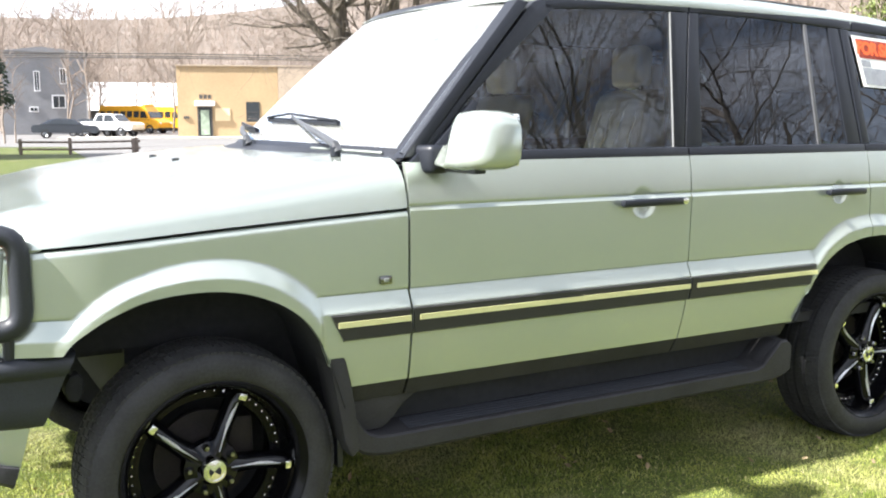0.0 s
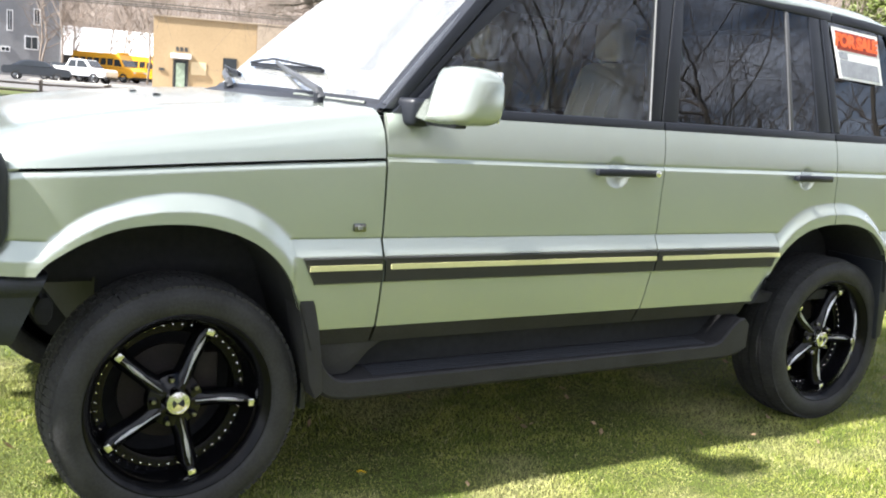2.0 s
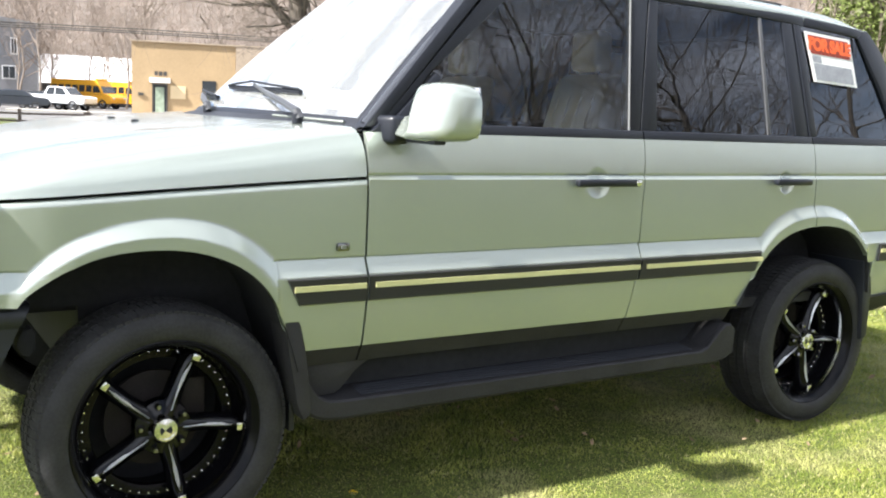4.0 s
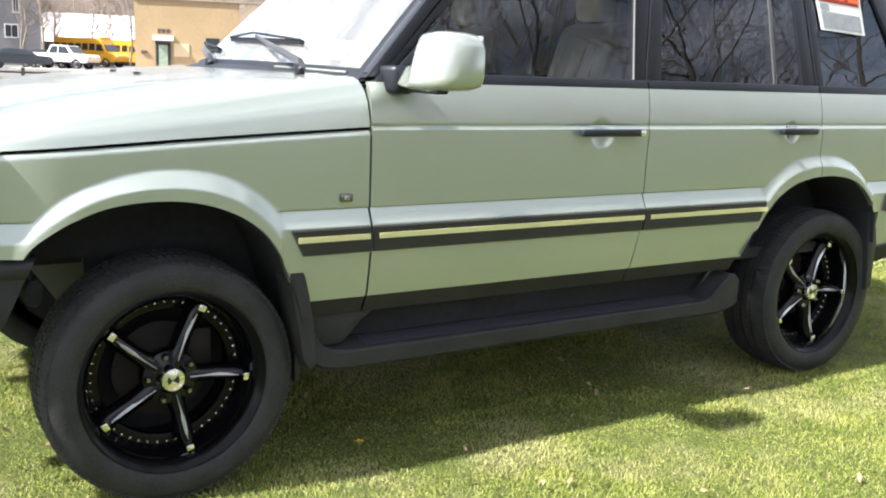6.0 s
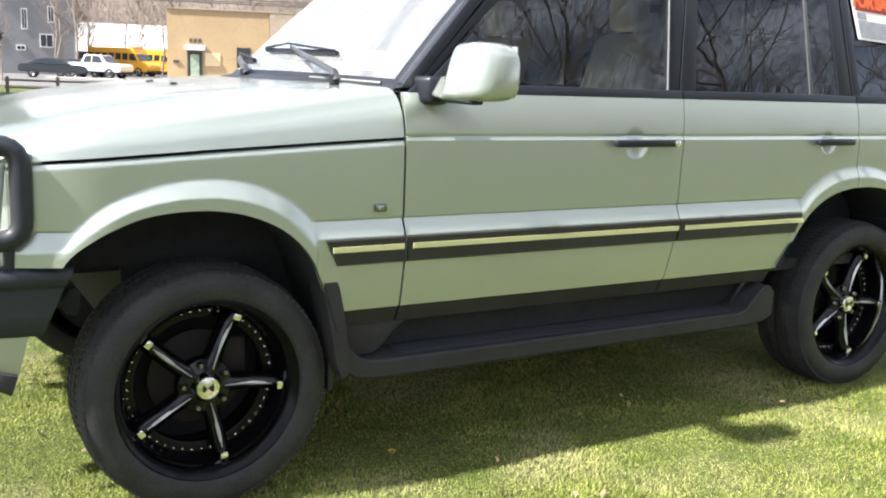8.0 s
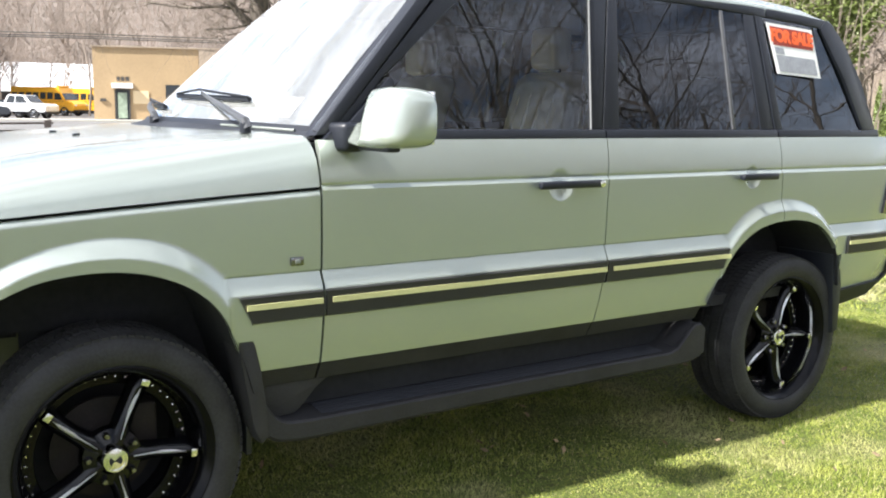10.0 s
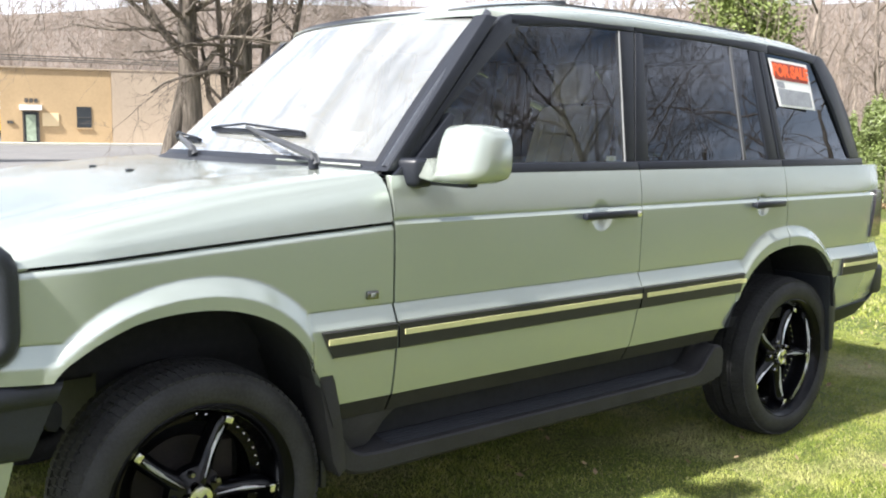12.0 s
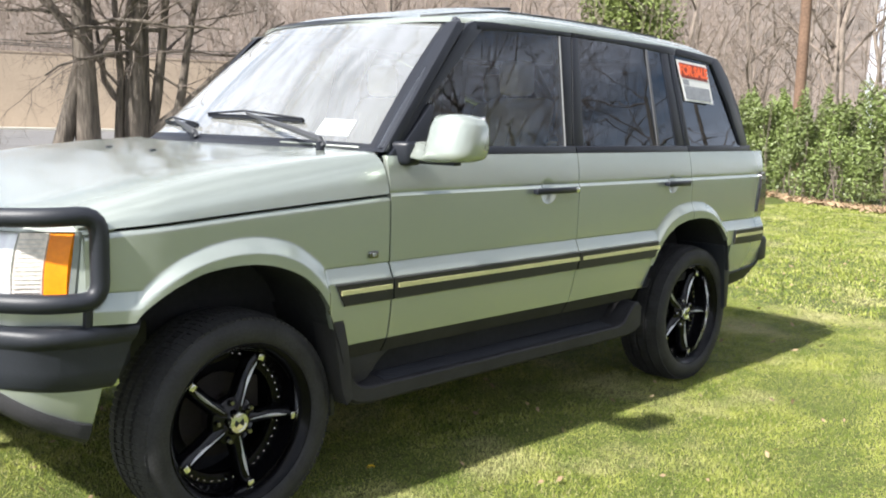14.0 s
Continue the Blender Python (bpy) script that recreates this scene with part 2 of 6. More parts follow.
def tube(path, radius, n=10, bm=None, cap=True):
    """A round bar along points; radius one number or one for each point."""
    bm = bm or bmesh.new()
    pts = [Vector(p) for p in path]
    rr = radius if isinstance(radius, (list, tuple)) else [radius] * len(pts)
    rings, side = [], None
    for i, p in enumerate(pts):
        d = (pts[min(i + 1, len(pts) - 1)] - pts[max(i - 1, 0)]).normalized()
        if side is None:
            side = d.cross(Vector((0, 0, 1)) if abs(d.z) < 0.9 else Vector((1, 0, 0))).normalized()
        side = (side - d * side.dot(d)).normalized()
        up = d.cross(side)
        rings.append([bm.verts.new(p + rr[i] * (side * math.cos(2 * math.pi * k / n) + up * math.sin(2 * math.pi * k / n))) for k in range(n)])
    for a, b in zip(rings, rings[1:]):
        for k in range(n):
            bm.faces.new((a[k], a[(k + 1) % n], b[(k + 1) % n], b[k]))
    if cap:
        bm.faces.new(list(reversed(rings[0])))
        bm.faces.new(rings[-1])
    return bm


def rounded(path, radius, seg=5):
    """A polyline with its inner corners rounded."""
    pts = [Vector(p) for p in path]
    out = [pts[0]]
    for a, b, c in zip(pts, pts[1:], pts[2:]):
        r = min(radius, (a - b).length / 2, (c - b).length / 2)
        p, q = b + (a - b).normalized() * r, b + (c - b).normalized() * r
        for i in range(seg + 1):
            t = i / seg
            out.append(p * (1 - t) ** 2 + b * 2 * t * (1 - t) + q * t ** 2)
    out.append(pts[-1])
    return out


WIDE = 1.89          # the car's width; its left side lies at y = 0
CABIN_IN = 0.14      # how much further the cabin draws in on the right side


def both(name, bm, material, parent, label="", angle=35.0, inset=0.0):
    """A part and its mirror image on the car's other side."""
    other = bm.copy()
    for v in other.verts:
        v.co.y = WIDE - inset - v.co.y
    a = part(name, bm, material, parent, label, angle)
    b = part(name, other, material, parent, label, angle)
    return a, b

# ---------------------------------------------------------------- ground
def lawn_material(name, blade=False):
    """Grass green with straw-coloured dry patches."""
    m = bpy.data.materials.new(name)
    m.use_nodes = True
    nt = m.node_tree
    b = nt.nodes["Principled BSDF"]
    b.inputs["Roughness"].default_value = 0.7
    b.inputs["Specular IOR Level"].default_value = 0.25
    co = nt.nodes.new("ShaderNodeTexCoord")

    def tex(scale, detail=5):
        n = nt.nodes.new("ShaderNodeTexNoise")
        n.inputs["Scale"].default_value, n.inputs["Detail"].default_value = scale, detail
        sh = nt.nodes.new("ShaderNodeVectorMath")
        sh.inputs[1].default_value = (5.3, 2.6, 0.0)
        nt.links.new(co.outputs["Object"], sh.inputs[0])
        nt.links.new(sh.outputs["Vector"], n.inputs["Vector"])
        return n

    def blend(a, b2, lo, hi, src):
        r = nt.nodes.new("ShaderNodeMapRange")
        r.inputs["From Min"].default_value, r.inputs["From Max"].default_value = lo, hi
        nt.links.new(src, r.inputs["Value"])
        x = nt.nodes.new("ShaderNodeMix")
        x.data_type = "RGBA"
        for key, v in (("A", a), ("B", b2)):
            if isinstance(v, tuple):
                x.inputs[key].default_value = (*v, 1)
            else:
                nt.links.new(v, x.inputs[key])
        nt.links.new(r.outputs["Result"], x.inputs["Factor"])
        return x.outputs["Result"]

    green = blend((0.142, 0.190, 0.029), (0.330, 0.355, 0.080), 0.36, 0.64, tex(5.0, 7).outputs["Fac"])
    dry = blend(green, (0.47, 0.44, 0.23), 0.53, 0.76, tex(1.5, 9).outputs["Fac"])
    if blade:
        g = nt.nodes.new("ShaderNodeNewGeometry")
        col = blend(dry, (0.46, 0.42, 0.21), 0.82, 0.94, g.outputs["Random Per Island"])
        b.inputs["Transmission Weight"].default_value = 0.0
        b.inputs["Subsurface Weight"].default_value = 0.0
    else:
        # soil and thatch, darkened further to stand for shade between the blades
        col = blend((0.085, 0.110, 0.024), (0.22, 0.20, 0.095), 0.53, 0.76, tex(1.5, 9).outputs["Fac"])
        col = blend(col, (0.045, 0.047, 0.018), 0.42, 0.8, tex(26.0).outputs["Fac"])
        bp = nt.nodes.new("ShaderNodeBump")
        bp.inputs["Strength"].default_value, bp.inputs["Distance"].default_value = 0.7, 0.03
        nt.links.new(tex(70.0).outputs["Fac"], bp.inputs["Height"])
        nt.links.new(bp.outputs["Normal"], b.inputs["Normal"])
    nt.links.new(col, b.inputs["Base Color"])
    return m


M_lawn = lawn_material("lawn")
M_blade = lawn_material("grass_blade", True)
M_asphalt = mat("asphalt", (0.135, 0.130, 0.126), 0.9, 0, 0, 0.2, 0.4, 30.0, 0.3)
M_walk = mat("concrete_walk", (0.42, 0.40, 0.36), 0.9, 0, 0, 0.15, 0.6, 20.0, 0.2)
M_wall_tan = mat("tan_block_wall", (0.385, 0.275, 0.155), 0.9, 0, 0, 0.08, 0.5, 6.0, 0.2)
M_wall_pale = mat("pale_block_wall", (0.375, 0.30, 0.225), 0.9, 0, 0, 0.08, 0.5, 6.0, 0.2)
M_bark = mat("bark", (0.135, 0.113, 0.092), 0.9, 0, 0, 0.65, 2.5, 18.0, 1.0)
for nd in [n for n in M_bark.node_tree.nodes if n.type == "TEX_NOISE"]:
    src = nd.inputs["Vector"].links[0].from_socket
    furrow = M_bark.node_tree.nodes.new("ShaderNodeMapping")
    furrow.inputs["Scale"].default_value = (1.0, 1.0, 0.14)
    M_bark.node_tree.links.new(src, furrow.inputs["Vector"])
    M_bark.node_tree.links.new(furrow.outputs["Vector"], nd.inputs["Vector"])
for nd in M_bark.node_tree.nodes:
    if nd.type == "BUMP":
        nd.inputs["Distance"].default_value = 0.05
M_twig = mat("twig", (0.17, 0.138, 0.115), 0.9, 0, 0, 0.3, 2.0, 10.0)
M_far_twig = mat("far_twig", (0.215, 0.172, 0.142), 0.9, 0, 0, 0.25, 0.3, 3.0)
# bark of the far trees, with distance haze lightened into the colour
M_far_bark = mat("hazed_far_bark", (0.26, 0.215, 0.18), 0.9, 0, 0, 0.3, 0.8, 6.0)
M_hill = mat("leaf_litter_hill", (0.135, 0.111, 0.093), 0.95, 0, 0, 0.45, 0.09, 0.9, 0.2)
M_leaf = mat("hedge_leaf", (0.21, 0.275, 0.078), 0.5, 0, 0, 0.6, 0.7, 5.0, 0, (0.078, 0.095, 0.031))
M_needle = mat("dark_needles", (0.030, 0.050, 0.030), 0.7, 0, 0, 0.5, 0.8, 6.0)
M_litter = mat("dry_leaf", (0.30, 0.21, 0.125), 0.8, 0, 0, 0.4, 5.0, 30.0)
M_wood = mat("weathered_wood", (0.20, 0.16, 0.13), 0.9, 0, 0, 0.35, 3.0, 30.0, 0.4)
M_pole = mat("pole_wood", (0.17, 0.105, 0.07), 0.9, 0, 0, 0.35, 1.5, 20.0, 0.5)
# siding grey, lightened a little to carry the haze over the house
M_clap = mat("grey_siding", (0.235, 0.238, 0.25), 0.8, 0, 0, 0.12, 0.6, 8.0)
M_white = mat("white_paint", (0.80, 0.80, 0.80), 0.6, 0, 0, 0.05, 1.0, 10.0)
M_dark = mat("dark_pane", (0.03, 0.035, 0.04), 0.15, 0, 0, 0.2, 1.0, 10.0)
M_bus = mat("bus_yellow", (0.85, 0.42, 0.02), 0.4, 0, 0.3, 0.08, 0.6, 8.0)
M_tar = mat("roof_edge", (0.06, 0.055, 0.05), 0.8, 0, 0, 0.3, 0.5, 8.0)

bm = bmesh.new()
bmesh.ops.create_grid(bm, x_segments=60, y_segments=60, size=1.0)
for v in bm.verts:
    v.co.x = math.copysign(abs(v.co.x) ** 3, v.co.x) * 900
    v.co.y = math.copysign(abs(v.co.y) ** 3, v.co.y) * 900
solo("ground", bm, M_lawn, "mown spring lawn with straw-coloured dry patches", "lawn", "", "structure")


def raw_mesh(name, verts, faces, material):
    me = bpy.data.meshes.new(name)
    me.from_pydata(verts, [], faces)
    me.materials.append(material)
    return me


def grass(name, n, x0, x1, y0, y1, h0, h1, w, seed, skip=None):
    """Single blades, scattered over a stretch of the lawn."""
    rng = np.random.default_rng(seed)
    x, y = rng.uniform(x0, x1, n), rng.uniform(y0, y1, n)
    if skip is not None:
        keep = ~((x > skip[0]) & (x < skip[1]) & (y > skip[2]) & (y < skip[3]))
        x, y = x[keep], y[keep]
        n = len(x)
    clump = 0.75 + 0.5 * np.sin(x * 5.1 + 1.3 * np.sin(y * 3.7)) * np.sin(y * 4.3 + np.sin(x * 2.9))
    h = rng.uniform(h0, h1, n) * np.clip(clump, 0.45, 1.4)
    a, lean = rng.uniform(0, 6.283, n), rng.uniform(0.2, 1.15, n)
    la = rng.uniform(0, 6.283, n)
    v = np.zeros((n, 3, 3))
    dx, dy = np.cos(a) * w * 0.5, np.sin(a) * w * 0.5
    v[:, 0] = np.stack([x - dx, y - dy, np.full(n, -0.002)], 1)
    v[:, 1] = np.stack([x + dx, y + dy, np.full(n, -0.002)], 1)
    v[:, 2] = np.stack([x + np.cos(la) * h * lean, y + np.sin(la) * h * lean, h * np.sqrt(1 - 0.7 * np.minimum(lean, 1.1) ** 2)], 1)
    me = bpy.data.meshes.new(name)
    me.vertices.add(3 * n)
    me.vertices.foreach_set("co", v.ravel())
    me.loops.add(3 * n)
    me.loops.foreach_set("vertex_index", np.arange(3 * n, dtype=np.int32))
    me.polygons.add(n)
    me.polygons.foreach_set("loop_start", np.arange(0, 3 * n, 3, dtype=np.int32))
    me.update()
    me.validate()
    me.materials.append(M_blade)
    return tagged(new(name, me), "short green lawn grass with straw blades", "grass", "", "stuff")


grass("grass", 620000, -2.4, 5.2, -1.4, 1.9, 0.008, 0.021, 0.0034, 3)
grass("grass", 190000, 5.2, 16.0, -3.5, 5.0, 0.02, 0.045, 0.011, 4)
grass("grass", 130000, -6.0, 5.2, 1.9, 8.0, 0.015, 0.04, 0.009, 5)
grass("grass", 60000, -9.0, 7.0, 8.0, 16.0, 0.02, 0.05, 0.016, 6)

WALL_D = Vector((0.94, -0.34, 0)).normalized()
WALL_N = Vector((-WALL_D.y, WALL_D.x, 0)) * -1           # towards the camera
CORNER = Vector((17.3, 70.0, 0))


def along(s, out, z=0.0):
    """A place s metres along the shop wall from its corner and out metres before it."""
    p = CORNER + WALL_D * s + WALL_N * out
    return Vector((p.x, p.y, z))


def slab(name, pts, z, material, label, category):
    bm = bmesh.new()
    bm.faces.new([bm.verts.new((p[0], p[1], z)) for p in pts])
    bmesh.ops.recalc_face_normals(bm, faces=bm.faces)
    got = bmesh.ops.extrude_face_region(bm, geom=bm.faces[:])["geom"]
    for v in got:
        if isinstance(v, bmesh.types.BMVert):
            v.co.z -= 0.3
    return solo(name, bm, material, label, category, "", "structure")


slab("road", [along(-150, 3.5), along(150, 3.5), along(150, 24), along(-150, 24)], 0.020, M_asphalt, "grey asphalt road", "road")
slab("pavement", [along(-8, 0), along(150, 0), along(150, 3.2), along(-8, 3.2)], 0.14, M_walk, "pale concrete pavement by the shop wall", "pavement")
slab("car_park", [along(-120, -60), along(-0.5, -60), along(-0.5, 3.5), along(-120, 3.5)], 0.024, M_asphalt, "grey asphalt car park", "car park")
slab("driveway", [(2.6, 15.8), (24.0, 17.6), (36, 43), (6.5, 50), (4.6, 30)], 0.016, M_asphalt, "grey asphalt driveway", "driveway")
KERB = solo("edging", tube([(-3.5, 16.4, 0.02), (0.0, 16.2, 0.04), (2.6, 15.7, 0.05), (4.2, 15.3, 0.05), (5.5, 15.1, 0.03)], 0.055, 8), M_inner, "black rubber lawn edging", "edging")


def wall_box(name, s0, s1, out0, out1, z0, z1, material, parent, label=""):
    bm = bmesh.new()
    vs = [bm.verts.new(along(s, o, z)) for z in (z0, z1) for s, o in ((s0, out0), (s1, out0), (s1, out1), (s0, out1))]
    for f in ((0, 1, 2, 3), (7, 6, 5, 4), (0, 4, 5, 1), (1, 5, 6, 2), (2, 6, 7, 3), (3, 7, 4, 0)):
        bm.faces.new([vs[i] for i in f])
    return part(name, bm, material, parent, label)


SHOP = thing("shop_building", along(20, -10), "long low tan block building with flat roof", "building")
wall_box("wall", 0, 7.45, -25, 0, 0, 5.35, M_wall_tan, SHOP, "tan block wall")
wall_box("wall", 7.47, 70, -25, 0.10, 0, 5.35, M_wall_pale, SHOP, "pale beige wall")
wall_box("roof_edge", -0.1, 70.2, -25, 0.14, 5.36, 5.46, M_wall_pale, SHOP, "pale metal roof edge")
dr = wall_box("door", 1.55, 2.45, -0.2, 0.06, 0.05, 2.25, M_dark, SHOP, "glazed shop door")
wall_box("frame", 1.45, 1.55, -0.1, 0.12, 0.05, 2.35, M_tar, dr, "dark frame")
wall_box("frame", 2.45, 2.55, -0.1, 0.12, 0.05, 2.35, M_tar, dr, "dark frame")
wall_box("frame", 1.55, 2.45, -0.1, 0.12, 2.25, 2.35, M_tar, dr, "dark frame")
wall_box("pane", 1.68, 2.32, 0.06, 0.09, 0.25, 2.1, mat("door_pane", (0.28, 0.34, 0.26), 0.15, 0, 0, 0.3, 0.8, 4.0), dr, "reflecting pane")
wall_box("canopy", 1.3, 2.75, 0.0, 0.5, 2.42, 2.78, M_white, SHOP, "white door canopy")
for i in range(3):
    wall_box("number_bar", 1.62 + 0.32 * i, 1.84 + 0.32 * i, 0.0, 0.05, 2.95, 3.25, M_tar, SHOP, "dark bar")
wall_box("board", 2.75, 3.85, 0.0, 0.06, 1.30, 2.25, mat("cream_board", (0.66, 0.52, 0.32), 0.8), SHOP, "cream notice board")
wn = wall_box("window", 5.05, 6.05, -0.1, 0.05, 1.22, 2.72, M_dark, SHOP, "dark window")
wall_box("sill", 5.00, 6.10, 0.0, 0.12, 1.12, 1.22, M_wall_tan, wn, "tan sill")
wall_box("mullion", 5.05, 6.05, 0.05, 0.08, 1.93, 1.98, M_tar, wn, "dark bar")
wall_box("meter_box", 0.45, 0.85, 0.0, 0.12, 1.45, 1.65, M_tar, SHOP, "dark wall box")


# ---------------------------------------------------------------- trees
def twist(v, amount, rng):
    return (v + Vector((rng.uniform(-1, 1), rng.uniform(-1, 1), rng.uniform(-1, 1))) * amount).normalized()


class Wood:
    """Collects the limbs of a bare tree."""

    def __init__(self, seed):
        self.rng = random.Random(seed)
        self.thick, self.thin = ([], []), ([], [])

    def limb(self, pts, radii):
        sides = 10 if max(radii) > 0.12 else 6 if max(radii) > 0.04 else 4 if max(radii) > 0.015 else 3
        vs, fs = self.thick if max(radii) > 0.05 else self.thin
        base, side = len(vs), None
        for i, p in enumerate(pts):
            d = (pts[min(i + 1, len(pts) - 1)] - pts[max(i - 1, 0)]).normalized()
            if side is None:
                side = d.orthogonal().normalized()
            side = (side - d * side.dot(d)).normalized()
            up = d.cross(side)
            for k in range(sides):
                t = 2 * math.pi * k / sides
                vs.append(tuple(p + radii[i] * (side * math.cos(t) + up * math.sin(t))))
        for i in range(len(pts) - 1):
            for k in range(sides):
                a, b = base + i * sides + k, base + i * sides + (k + 1) % sides
                fs.append((a, b, b + sides, a + sides))

    def grow(self, p, d, r, length, depth, droop=0.0, kids=4, wiggle=0.16):
        """A limb that tapers and forks into smaller ones."""
        rng = self.rng
        n = 5 if depth > 1 else 4
        pts, rad, dirs = [p.copy()], [r], [d]
        q = p.copy()
        for i in range(n):
            d = twist(d, wiggle, rng)
            d = (d + Vector((0, 0, -droop + (0.05 if d.z < 0.9 else 0)))).normalized()
            q = q + d * (length / n)
            pts.append(q.copy())
            dirs.append(d)
            rad.append(r * (1 - 0.62 * (i + 1) / n))
        self.limb(pts, rad)
        if depth <= 0:
            return
        for k in range(kids):
            t = rng.uniform(0.25, 1.0)
            i = min(n - 1, int(t * n))
            at = pts[i].lerp(pts[i + 1], t * n - i)
            side = dirs[i].orthogonal().normalized()
            side.rotate(Matrix.Rotation(rng.uniform(0, 6.283), 3, dirs[i]))
            nd = (dirs[i] * rng.uniform(0.5, 1.0) + side * rng.uniform(0.5, 1.0)).normalized()
            self.grow(at, nd, max(0.004, rad[i] * rng.uniform(0.38, 0.62)), length * rng.uniform(0.45, 0.72), depth - 1, droop, kids, wiggle)

    def finish(self, name, loc, label, group="", twig=None, category="tree"):
        t = thing(name, loc, label, category, group)
        for nm, (vs, fs), m in (("trunk", self.thick, M_far_bark if twig else M_bark), ("crown", self.thin, twig or M_twig)):
            if vs:
                ob = new(nm, raw_mesh(nm, vs, fs, m))
                for poly in ob.data.polygons:
                    poly.use_smooth = True
                ob.parent = t
                ob.matrix_parent_inverse = PLACE[t].inverted()
        return t


V = Vector
EAST = V((0.89, -0.45, 0))                 # sideways as seen from the lawn
tA = V((8.75, 19.4, 0))
wood = Wood(11)


def local(base, dx, z, back=0.0):
    return base + EAST * dx + V((0.45, 0.89, 0)) * back + V((0, 0, z))


def stem(w, base, pts, r0, r1, kids, reach, depth=3):
    """A drawn stem with limbs that grow from its upper part."""
    pp = [local(base, *p) for p in pts]
    n = len(pp)
    w.limb(pp, [r0 + (r1 - r0) * i / (n - 1) for i in range(n)])
    for k in range(kids):
        t = w.rng.uniform(0.42, 1.0) * (n - 1)
        i = min(n - 2, int(t))
        at = pp[i].lerp(pp[i + 1], t - i)
        ang = w.rng.uniform(0, 6.283)
        d = V((math.cos(ang), math.sin(ang), w.rng.uniform(0.1, 0.9))).normalized()
        w.grow(at, d, (r0 + (r1 - r0) * t / (n - 1)) * w.rng.uniform(0.3, 0.5), reach * w.rng.uniform(0.6, 1.1), depth, 0.02, 4)


stem(wood, tA, [(0.05, -0.2), (0.02, 0.4), (0.0, 1.3), (-0.03, 2.3), (-0.08, 3.4), (-0.05, 4.6), (0.1, 6.2), (0.2, 8.5), (0.0, 11.5), (-0.4, 14.5), (-0.3, 18.0)], 0.33, 0.07, 24, 5.6)
wood.limb([local(tA, -0.75, -0.2), local(tA, -0.55, 0.6), local(tA, -0.32, 1.5), local(tA, -0.12, 2.4)], [0.24, 0.22, 0.20, 0.17])
wood.grow(local(tA, -0.1, 2.9), V((-0.85, 0.1, 0.62)).normalized(), 0.095, 4.0, 3, 0.0, 6, 0.22)
wood.grow(local(tA, -0.1, 3.1), V((-0.75, 0.3, 0.35)).normalized(), 0.070, 4.5, 3, 0.02, 6, 0.24)
wood.grow(local(tA, 0.05, 2.4), V((0.5, -0.2, 0.75)).normalized(), 0.09, 2.6, 3, 0.0, 4)
for k in range(9):
    ang = wood.rng.uniform(0, 6.283)
    wood.grow(local(tA, wood.rng.uniform(-0.3, 0.3), wood.rng.uniform(2.6, 6.0)), V((math.cos(ang), math.sin(ang), wood.rng.uniform(-0.1, 0.4))).normalized(), 0.055, wood.rng.uniform(2.4, 4.0), 3, 0.05, 5, 0.24)
wood.finish("bare_tree", tA, "leafless forked tree with grey-brown furrowed bark", "bare trees by the road")

tB = V((9.95, 19.25, 0))
wood = Wood(23)
stem(wood, tB, [(0.02, -0.2), (0.0, 0.5), (0.0, 1.5), (0.02, 2.6), (0.05, 3.8), (0.1, 5.2), (0.05, 7.0), (0.1, 9.0), (-0.2, 12.0), (-0.5, 15.5), (-0.7, 19.0)], 0.37, 0.07, 24, 5.8)
wood.limb([local(tB, 0.15, 0.75), local(tB, 0.55, 0.98), local(tB, 1.1, 1.45), local(tB, 1.63, 2.0), local(tB, 2.1, 2.5)], [0.20, 0.19, 0.16, 0.12, 0.08])
wood.grow(local(tB, 2.1, 2.5), V((0.7, -0.2, 0.6)).normalized(), 0.075, 2.0, 3, 0.0, 5)
stem(wood, tB, [(0.28, 0.8), (0.45, 1.62), (0.6, 2.86), (0.72, 4.2), (0.9, 6.0)], 0.16, 0.06, 6, 2.6)
stem(wood, tB, [(0.95, 1.3), (1.05, 1.8), (1.2, 2.9), (1.4, 4.0), (1.7, 5.6)], 0.13, 0.05, 6, 2.4)
stem(wood, tB, [(-0.45, -0.1), (-0.42, 1.0), (-0.36, 2.2), (-0.45, 3.6), (-0.6, 5.5)], 0.13, 0.05, 6, 2.4)
wood.limb([local(tB, -0.3, 1.5), local(tB, -0.55, 1.75), local(tB, -0.75, 2.1), local(tB, -0.8, 2.7)], [0.09, 0.08, 0.07, 0.06])
wood.grow(local(tB, -0.8, 2.7), V((-0.3, 0.2, 0.9)).normalized(), 0.055, 2.0, 3, 0.0, 4)
for k in range(10):
    ang = wood.rng.uniform(0, 6.283)
    wood.grow(local(tB, wood.rng.uniform(-0.4, 0.9), wood.rng.uniform(2.4, 6.0)), V((math.cos(ang), math.sin(ang), wood.rng.uniform(-0.1, 0.4))).normalized(), 0.055, wood.rng.uniform(2.2, 3.8), 3, 0.05, 5, 0.24)
wood.finish("bare_tree", tB, "leafless many-stemmed tree with grey-brown furrowed bark", "bare trees by the road")

# woods: a few bare trees, built once and set many times
KINDS = []
